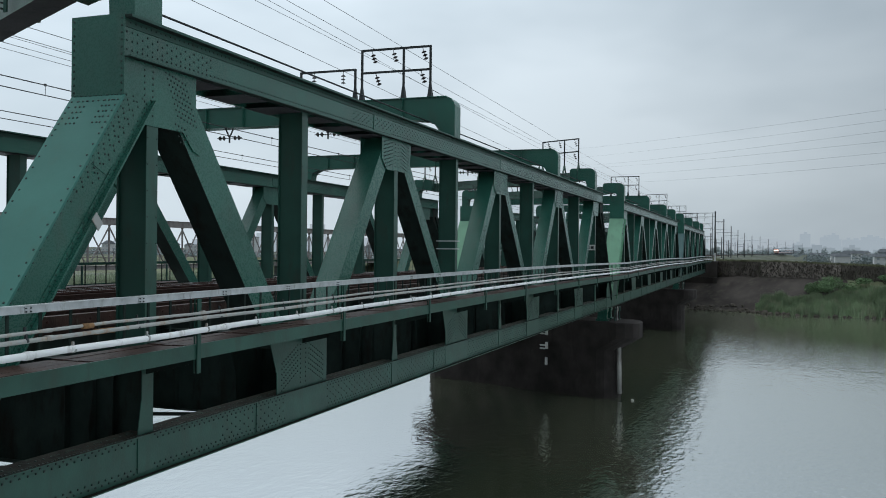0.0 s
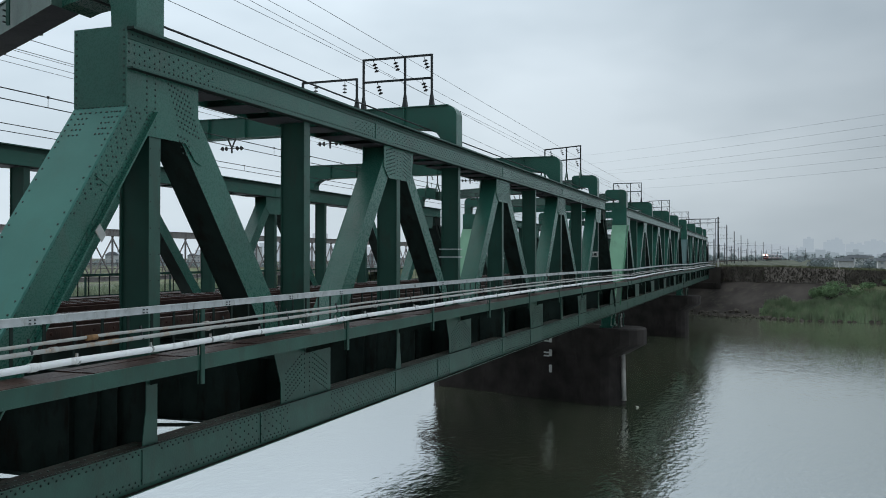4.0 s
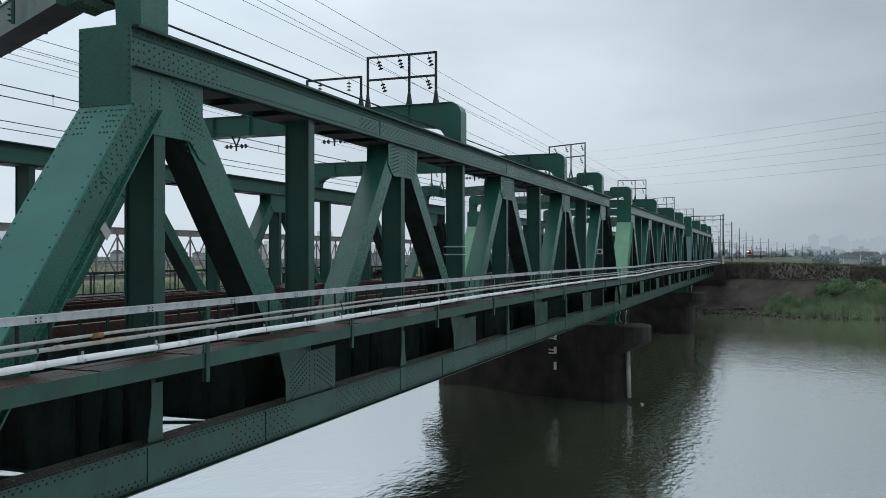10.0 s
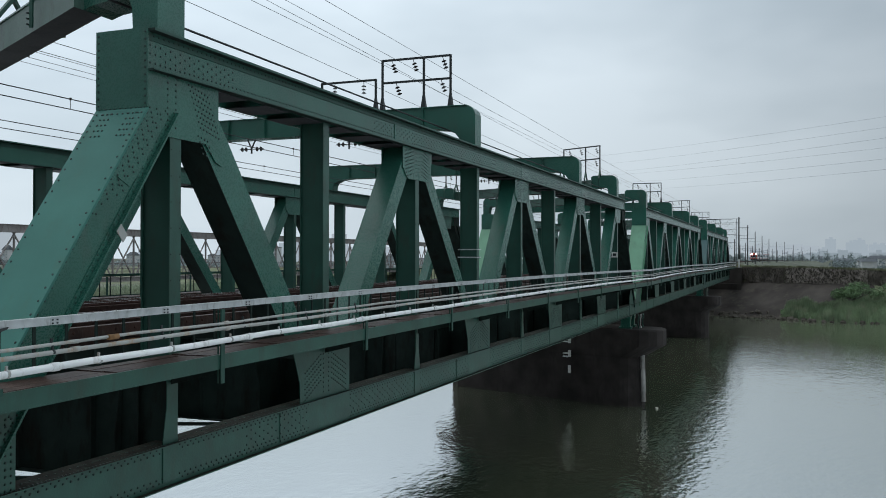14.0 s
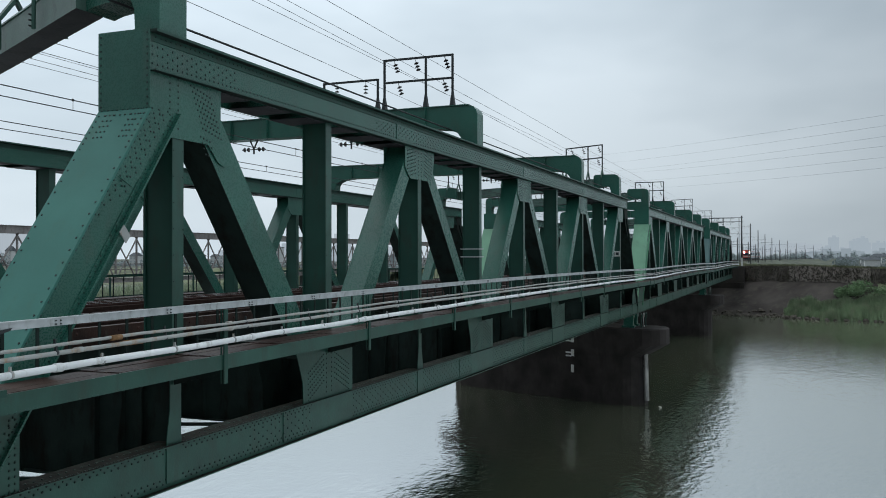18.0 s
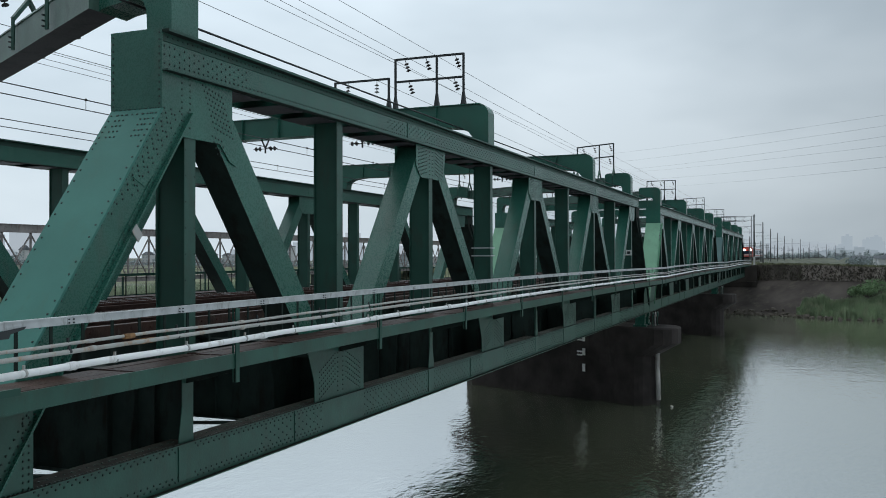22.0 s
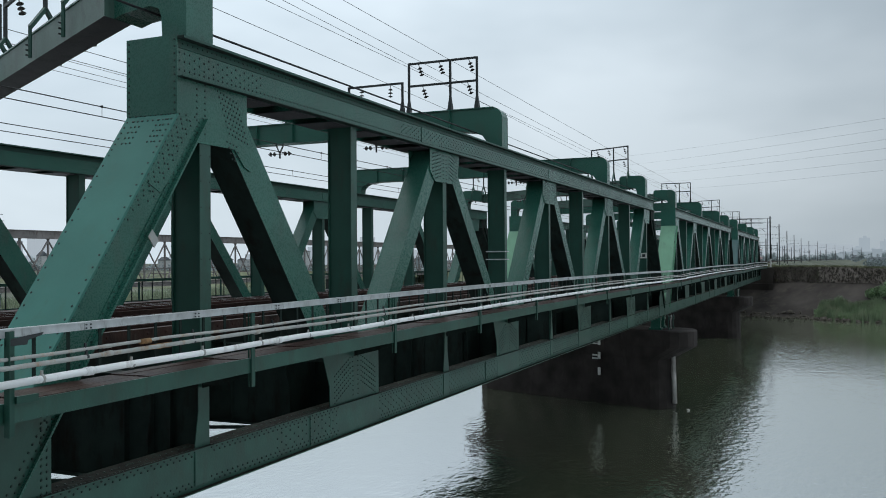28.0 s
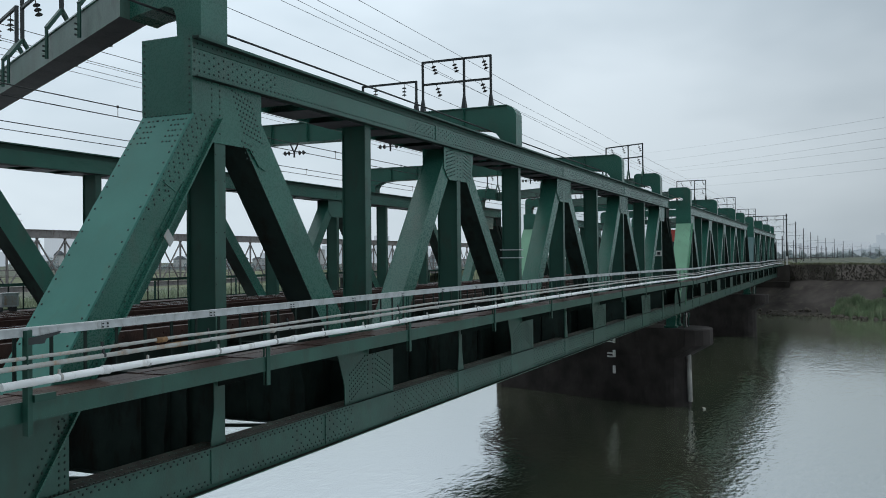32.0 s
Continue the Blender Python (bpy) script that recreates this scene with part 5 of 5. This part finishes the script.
# end post by the bridge
bm = bmesh.new()
box(bm, 158.0, 158.35, -1.6, -1.3, 3.3, 5.0)
tagged(part("marker_post", bm, MARKW), "white marker post at the bridge end", "post")

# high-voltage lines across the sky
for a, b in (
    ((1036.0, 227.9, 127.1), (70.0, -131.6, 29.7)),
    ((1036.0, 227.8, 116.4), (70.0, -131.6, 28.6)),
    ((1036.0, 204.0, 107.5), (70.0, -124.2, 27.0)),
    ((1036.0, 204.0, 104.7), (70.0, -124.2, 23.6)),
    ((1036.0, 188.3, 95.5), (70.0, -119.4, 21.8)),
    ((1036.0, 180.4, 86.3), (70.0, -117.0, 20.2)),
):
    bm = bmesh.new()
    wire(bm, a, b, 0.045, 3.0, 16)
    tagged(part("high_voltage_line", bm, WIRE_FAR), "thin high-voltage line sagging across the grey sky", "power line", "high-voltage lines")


# ---- houses, trees and skyline ----
def house(x, y, w, d, h, label, wall=HOUSEW, seed=0, flat=False):
    rnd = random.Random(seed)
    th = thing("house", label, "house", "houses")
    z = ground_z(x, y) - 0.2
    bm = bmesh.new()
    box(bm, x - d / 2, x + d / 2, y - w / 2, y + w / 2, z, z + h)
    part("wall", bm, wall, th)
    bm = bmesh.new()
    if flat:
        box(bm, x - d / 2 - 0.2, x + d / 2 + 0.2, y - w / 2 - 0.2, y + w / 2 + 0.2, z + h, z + h + 0.35)
    else:
        r = h * 0.32
        a, b = x - d / 2 - 0.5, x + d / 2 + 0.5
        y0, y1 = y - w / 2 - 0.5, y + w / 2 + 0.5
        v = [bm.verts.new(p) for p in ((a, y0, z + h), (b, y0, z + h), (b, y1, z + h), (a, y1, z + h), ((a + b) / 2, y0 + w * 0.2, z + h + r), ((a + b) / 2, y1 - w * 0.2, z + h + r))]
        for f in ((0, 1, 4), (1, 2, 5, 4), (2, 3, 5), (3, 0, 4, 5), (3, 2, 1, 0)):
            bm.faces.new([v[i] for i in f])
    part("roof", bm, ROOF, th)
    k = max(2, int(w / 3))
    for s in range(max(1, int(h / 2.8))):
        for i in range(k):
            bm = bmesh.new()
            yy = y - w / 2 + w * (i + 0.5) / k
            box(bm, x - d / 2 - 0.05, x - d / 2 + 0.02, yy - 0.7, yy + 0.7, z + 1.0 + s * 2.8, z + 2.2 + s * 2.8)
            part("window", bm, FARD, th)


def off_side(bearing, x):
    """The y of a far thing at x from its bearing."""
    return EYE[1] + math.tan(radians(bearing)) * (x - EYE[0])


house(560, off_side(-4.60, 560), 8.2, 7, 5.4, "two-storey pale house with dark roof beyond the bank", seed=1)
house(700, off_side(-5.08, 700), 14, 8, 7.2, "long dark-roofed building among trees", FARD, seed=2)
house(540, off_side(-6.7, 540), 8, 7, 5.6, "pale house with grey roof beyond the bank", seed=3)
rnd = random.Random(21)
for i in range(46):
    x = rnd.uniform(620, 1300)
    y = -rnd.uniform(0.03, 0.36) * x - 20 if i < 36 else rnd.uniform(0.25, 0.8) * x
    house(x, y, rnd.uniform(8, 15), rnd.uniform(8, 12), rnd.choice((5.5, 6.0, 8.5)), rnd.choice(("grey two-storey house in the hazy suburb", "pale house with dark roof in the hazy suburb")), rnd.choice((HOUSEW, FARB, FARD)), i, rnd.random() < 0.3)


# the near rows of the suburb, and the blocks beyond the meadow
rnd = random.Random(64)
for i in range(74):
    x = rnd.uniform(620, 1150)
    y = off_side(-rnd.uniform(0.6, 13.0), x) if i < 58 else off_side(rnd.uniform(28.0, 56.0), x * 0.8)
    x = x if i < 58 else x * 0.8
    if abs(y - track_y(x)) < 22:
        continue
    house(x, y, rnd.uniform(7, 11), rnd.uniform(7, 10), rnd.choice((4.6, 5.2, 5.6, 7.2)) if i < 58 else rnd.choice((6.0, 9.0, 15.0)),
          rnd.choice(("low grey house with tiled roof in the hazy suburb", "pale rendered house among the suburb's roofs")), rnd.choice((HOUSEW, FARB, FARB, FARD) if i < 58 else (HOUSEW, HOUSEW, FARB)), 200 + i, rnd.random() < 0.25)


def tree(x, y, h, r, n, seed, mat=FARTREE):
    rnd = random.Random(seed)
    th = thing("tree", "dull green tree among the distant houses", "tree", "distant trees")
    z = ground_z(x, y)
    bm = bmesh.new()
    tube(bm, (x, y, z - 0.2), (x, y, z + h * 0.6), 0.25, 6, 0.1)
    for i in range(5):
        a = rnd.uniform(0, 6.28)
        tube(bm, (x, y, z + h * 0.35), (x + math.cos(a) * r * 0.6, y + math.sin(a) * r * 0.6, z + h * rnd.uniform(0.55, 0.85)), 0.09, 5, 0.03)
    part("trunk", bm, TIE, th)
    bm = bmesh.new()
    for i in range(7):
        a, d = rnd.uniform(0, 6.28), rnd.random() * r * 0.65
        foliage(bm, (x + math.cos(a) * d, y + math.sin(a) * d, z + h * rnd.uniform(0.45, 0.85)), (r * 0.45, r * 0.45, h * 0.2), n // 7, rnd, 0.5)
    part("crown", bm, mat, th)


rnd = random.Random(33)
for i in range(44):
    x = rnd.uniform(580, 1000)
    y = -rnd.uniform(0.1, 0.42) * x if i < 30 else rnd.uniform(0.25, 0.9) * x
    if abs(y - track_y(x)) < 14:
        continue
    tree(x, y, rnd.uniform(5.0, 8.0), rnd.uniform(2.4, 4.5), 900, 100 + i)


def far_woods(name, label, x0, x1, lo, hi, count, size, seed, mat=FARTREE, leaf=0.42):
    """Loose clumps of leaves in a low belt far off, between two bearings."""
    rnd = random.Random(seed)
    bm = bmesh.new()
    for i in range(count):
        x = rnd.uniform(x0, x1)
        y = EYE[1] + rnd.uniform(lo, hi) * x
        if abs(y - track_y(x)) < 16:
            continue
        h = rnd.uniform(0.8, 1.0 + size)
        foliage(bm, (x, y, ground_z(x, y) + h * 0.5), (rnd.uniform(1.5, 4), rnd.uniform(2, 6), h), 120, rnd, leaf)
    tagged(part(name, bm, mat), label, "trees", kind="stuff")


far_woods("hedge_belt", "hazy low trees and hedges across the far suburb", 580, 1300, -0.42, 0.04, 800, 5.0, 51, FARTREE, 0.5)
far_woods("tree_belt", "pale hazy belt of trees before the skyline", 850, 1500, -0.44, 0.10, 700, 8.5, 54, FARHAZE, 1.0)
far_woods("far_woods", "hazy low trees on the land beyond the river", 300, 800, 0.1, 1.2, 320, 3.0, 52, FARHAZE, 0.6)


# the blocks shine in their haze colours instead of taking light
skyline = tagged(new("backdrop"), "pale hazy apartment blocks on the far skyline", "skyline", kind="structure")


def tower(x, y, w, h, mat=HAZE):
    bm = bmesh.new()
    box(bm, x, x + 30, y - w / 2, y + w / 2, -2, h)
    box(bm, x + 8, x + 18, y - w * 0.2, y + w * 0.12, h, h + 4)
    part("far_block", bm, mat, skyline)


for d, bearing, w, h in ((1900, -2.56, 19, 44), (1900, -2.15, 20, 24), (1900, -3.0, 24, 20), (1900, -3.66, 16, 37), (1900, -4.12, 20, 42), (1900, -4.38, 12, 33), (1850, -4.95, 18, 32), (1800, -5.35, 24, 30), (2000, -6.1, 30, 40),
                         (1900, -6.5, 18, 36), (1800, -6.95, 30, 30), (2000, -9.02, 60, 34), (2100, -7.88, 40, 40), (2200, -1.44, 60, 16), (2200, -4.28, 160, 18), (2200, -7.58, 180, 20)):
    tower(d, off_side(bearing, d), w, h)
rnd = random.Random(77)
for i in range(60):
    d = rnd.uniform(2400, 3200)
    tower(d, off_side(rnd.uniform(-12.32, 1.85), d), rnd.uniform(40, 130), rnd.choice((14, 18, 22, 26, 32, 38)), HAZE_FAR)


# pylon beyond the meadow
pyl = thing("pylon", "pale grey lattice pylon far beyond the meadow", "pylon")
px, py = 560.0, off_side(50.4, 560.0)
pz = ground_z(px, py) - 0.3
for sx, sy in ((-1, -1), (-1, 1), (1, -1), (1, 1)):
    bm = bmesh.new()
    bar(bm, (px + 3.6 * sx, py + 3.6 * sy, pz), (px + 0.5 * sx, py + 0.5 * sy, 52.0), 0.35, 0.35)
    part("leg", bm, WIRE_FAR, pyl)
for i in range(9):
    za, zb = pz + (52 - pz) * i / 9, pz + (52 - pz) * (i + 1) / 9
    wa, wb = 3.6 - 3.1 * i / 9, 3.6 - 3.1 * (i + 1) / 9
    bm = bmesh.new()
    for u in (-1, 1):
        bar(bm, (px - wa, py + wa * u, za), (px - wb, py - wb * u, zb), 0.2, 0.2)
    part("lacing", bm, WIRE_FAR, pyl)
for z, w in ((38.0, 7.0), (44.0, 6.0), (50.0, 5.0)):
    bm = bmesh.new()
    bar(bm, (px + w * 0.6, py - w * 0.8, z), (px - w * 0.6, py + w * 0.8, z), 0.35, 0.5)
    part("cross_arm", bm, WIRE_FAR, pyl)


# a small float drifting by the pier
fl = thing("float", "small white float lying on the dark water", "float")
bm = bmesh.new()
tube(bm, (49.65, -1.66, WATER_Z + 0.04), (49.72, -1.55, WATER_Z + 0.07), 0.065, 10, 0.05)
tube(bm, (49.72, -1.55, WATER_Z + 0.07), (49.76, -1.50, WATER_Z + 0.09), 0.02, 8, 0.02)
part("body", bm, MARKW, fl)


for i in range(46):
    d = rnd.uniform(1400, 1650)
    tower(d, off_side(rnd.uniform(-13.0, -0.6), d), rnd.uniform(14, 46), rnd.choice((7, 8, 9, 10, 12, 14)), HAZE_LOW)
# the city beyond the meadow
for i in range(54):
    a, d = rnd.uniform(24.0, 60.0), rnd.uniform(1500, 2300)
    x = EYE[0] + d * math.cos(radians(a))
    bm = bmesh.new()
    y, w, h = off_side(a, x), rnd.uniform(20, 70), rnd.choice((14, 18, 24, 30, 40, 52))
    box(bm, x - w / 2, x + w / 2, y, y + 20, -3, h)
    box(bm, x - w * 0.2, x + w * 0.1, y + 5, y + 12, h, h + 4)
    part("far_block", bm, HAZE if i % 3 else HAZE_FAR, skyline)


# ---- small fittings on the near truss ----
bm = bmesh.new()
plate(bm, [(3.67, 5.52), (3.76, 5.63), (3.89, 5.47), (3.80, 5.36)], -0.12, -0.105)
tagged(part("tag_plate", bm, CONDUIT), "bare grey metal plate on the end post flange", "plate")
sign = thing("kilometre_sign", "small white sign board with dark bars on the truss", "sign")
bm = bmesh.new()
box(bm, 44.815, 44.835, 0.0, 0.48, 5.18, 5.50)
part("board", bm, MARKW, sign)
bm = bmesh.new()
box(bm, 44.809, 44.814, 0.08, 0.26, 5.26, 5.42)
part("bar", bm, DKSTEEL, sign)
bm = bmesh.new()
box(bm, 44.809, 44.814, 0.32, 0.40, 5.24, 5.44)
part("bar", bm, DKSTEEL, sign)
for z in (5.16, 5.41):
    bm = bmesh.new()
    for a, b in (((19.80, -0.012), (20.20, -0.012)), ((20.20, -0.012), (20.20, 0.62)), ((20.20, 0.62), (19.80, 0.62)), ((19.80, 0.62), (19.80, -0.012))):
        bar(bm, (*a, z), (*b, z), 0.012, 0.035)
    tagged(part("strap", bm, GALV), "thin bright steel strap round the post", "strap", "straps")


# ---- train ----
def train_car(front, label):
    """A commuter car about its middle at rail height; the front end, if any, looks towards -x."""
    th = thing("train_car", label, "train car", "train")
    L, hw, z0, z1 = 18.4, 1.37, 0.95, 3.55
    out = [(-hw, z0), (-hw, z1 - 0.25), (-hw + 0.18, z1), (-0.7, z1 + 0.16), (0.7, z1 + 0.16), (hw - 0.18, z1), (hw, z1 - 0.25), (hw, z0)]
    cut = -L / 2 + 3.0 if front else -L / 2 + 0.3

    def shell(name, xa, xb, mat, lab=""):
        bm = bmesh.new()
        v0, v1 = [bm.verts.new((xa, y, z)) for y, z in out], [bm.verts.new((xb, y, z)) for y, z in out]
        k = len(out)
        bm.faces.new(v0), bm.faces.new(v1[::-1])
        for i in range(k):
            bm.faces.new((v0[i], v1[i], v1[(i + 1) % k], v0[(i + 1) % k]))
        bmesh.ops.recalc_face_normals(bm, faces=bm.faces)
        return part(name, bm, mat, th, lab)

    shell("body", cut, L / 2 - 0.3, SILVER, "silver grey car body")
    if front:
        shell("cab", -L / 2, cut, TRED, "red cab end")
        bm = bmesh.new()
        box(bm, -L / 2 - 0.03, -L / 2 + 0.02, -1.1, 1.1, 1.75, 2.6)
        part("windscreen", bm, GLASS, th)
        bm = bmesh.new()
        box(bm, -L / 2 - 0.02, -L / 2, -1.2, 1.2, 1.35, 1.6)
        part("front_stripe", bm, MARKW, th)
        for z in (2.85, 3.32):
            bm = bmesh.new()
            for s in (-1, 1):
                box(bm, -L / 2 + 0.05, cut, s * (hw + 0.006) - 0.006, s * (hw + 0.006) + 0.006, z, z + 0.1)
            part("side_stripe", bm, MARKW, th)
        for s in (-1, 1):
            bm = bmesh.new()
            box(bm, -L / 2 + 0.6, -L / 2 + 1.4, s * (hw + 0.008) - 0.01, s * (hw + 0.008) + 0.01, 1.9, 2.75)
            part("cab_window", bm, GLASS, th)
        for y in (-0.85, 0.85):
            bm = bmesh.new()
            tube(bm, (-L / 2 - 0.05, y, 2.9), (-L / 2 + 0.02, y, 2.9), 0.27, 12)
            part("headlight", bm, LAMP, th)
    bm = bmesh.new()
    for s in (-1, 1):
        box(bm, cut, L / 2 - 0.3, s * (hw + 0.006) - 0.006, s * (hw + 0.006) + 0.006, 1.15, 1.38)
        box(bm, cut, L / 2 - 0.3, s * (hw + 0.006) - 0.006, s * (hw + 0.006) + 0.006, 3.1, 3.3)
    part("red_stripe", bm, TRED, th)
    for s in (-1, 1):
        for i in range(6):
            bm = bmesh.new()
            x = cut + 1.2 + i * (L / 2 - 0.3 - cut - 2.2) / 6
            box(bm, x, x + 1.7, s * (hw + 0.008) - 0.01, s * (hw + 0.008) + 0.01, 1.85, 2.75)
            part("window", bm, GLASS, th)
    bm = bmesh.new()
    box(bm, -L / 2 + 0.5, L / 2 - 0.5, -1.2, 1.2, 0.45, 0.95)
    part("underframe", bm, DKSTEEL, th)
    for x in (-6.2, 6.2):
        for dx in (-1.05, 1.05):
            bm = bmesh.new()
            for y in (-0.55, 0.55):
                tube(bm, (x + dx, y - 0.06, 0.42), (x + dx, y + 0.06, 0.42), 0.42, 14)
            part("wheelset", bm, RUST, th)
    bm = bmesh.new()
    for x in (-2.0, 3.0):
        box(bm, x, x + 2.4, -0.8, 0.8, 3.7, 4.0)
    part("roof_unit", bm, SILVER, th)
    if not front:
        bm = bmesh.new()
        for y in (-0.5, 0.5):
            bar(bm, (-5, y, 3.72), (-4.2, y, 4.15), 0.04, 0.04)
            bar(bm, (-4.2, y, 4.15), (-5, y, 4.5), 0.04, 0.04)
        bar(bm, (-5, -0.8, 4.5), (-5, 0.8, 4.5), 0.05, 0.05)
        part("pantograph", bm, DKSTEEL, th)
    return th


cars = [train_car(i == 0, "red-fronted silver commuter train car with lit headlights" if i == 0 else "silver commuter train car with a red stripe") for i in range(4)]


def motions():
    """The train runs in along the curve and onto the bridge at a nearly even pace."""
    for i, car in enumerate(cars):
        rows = []
        for k in range(0, 33):
            x = 240.5 + 18.3 * (23.0 - k) - 9.0 * math.sin(math.pi * max(0.0, (k - 5.0) / 27.0)) + 9.2 + 19.0 * i
            slope = (track_y(x + 1) - track_y(x - 1)) / 2
            rows.append((float(k), pose(x, track_y(x), RAIL_Z, 0, 0, math.degrees(math.atan(slope)))))
        walk(car, rows)


motions()
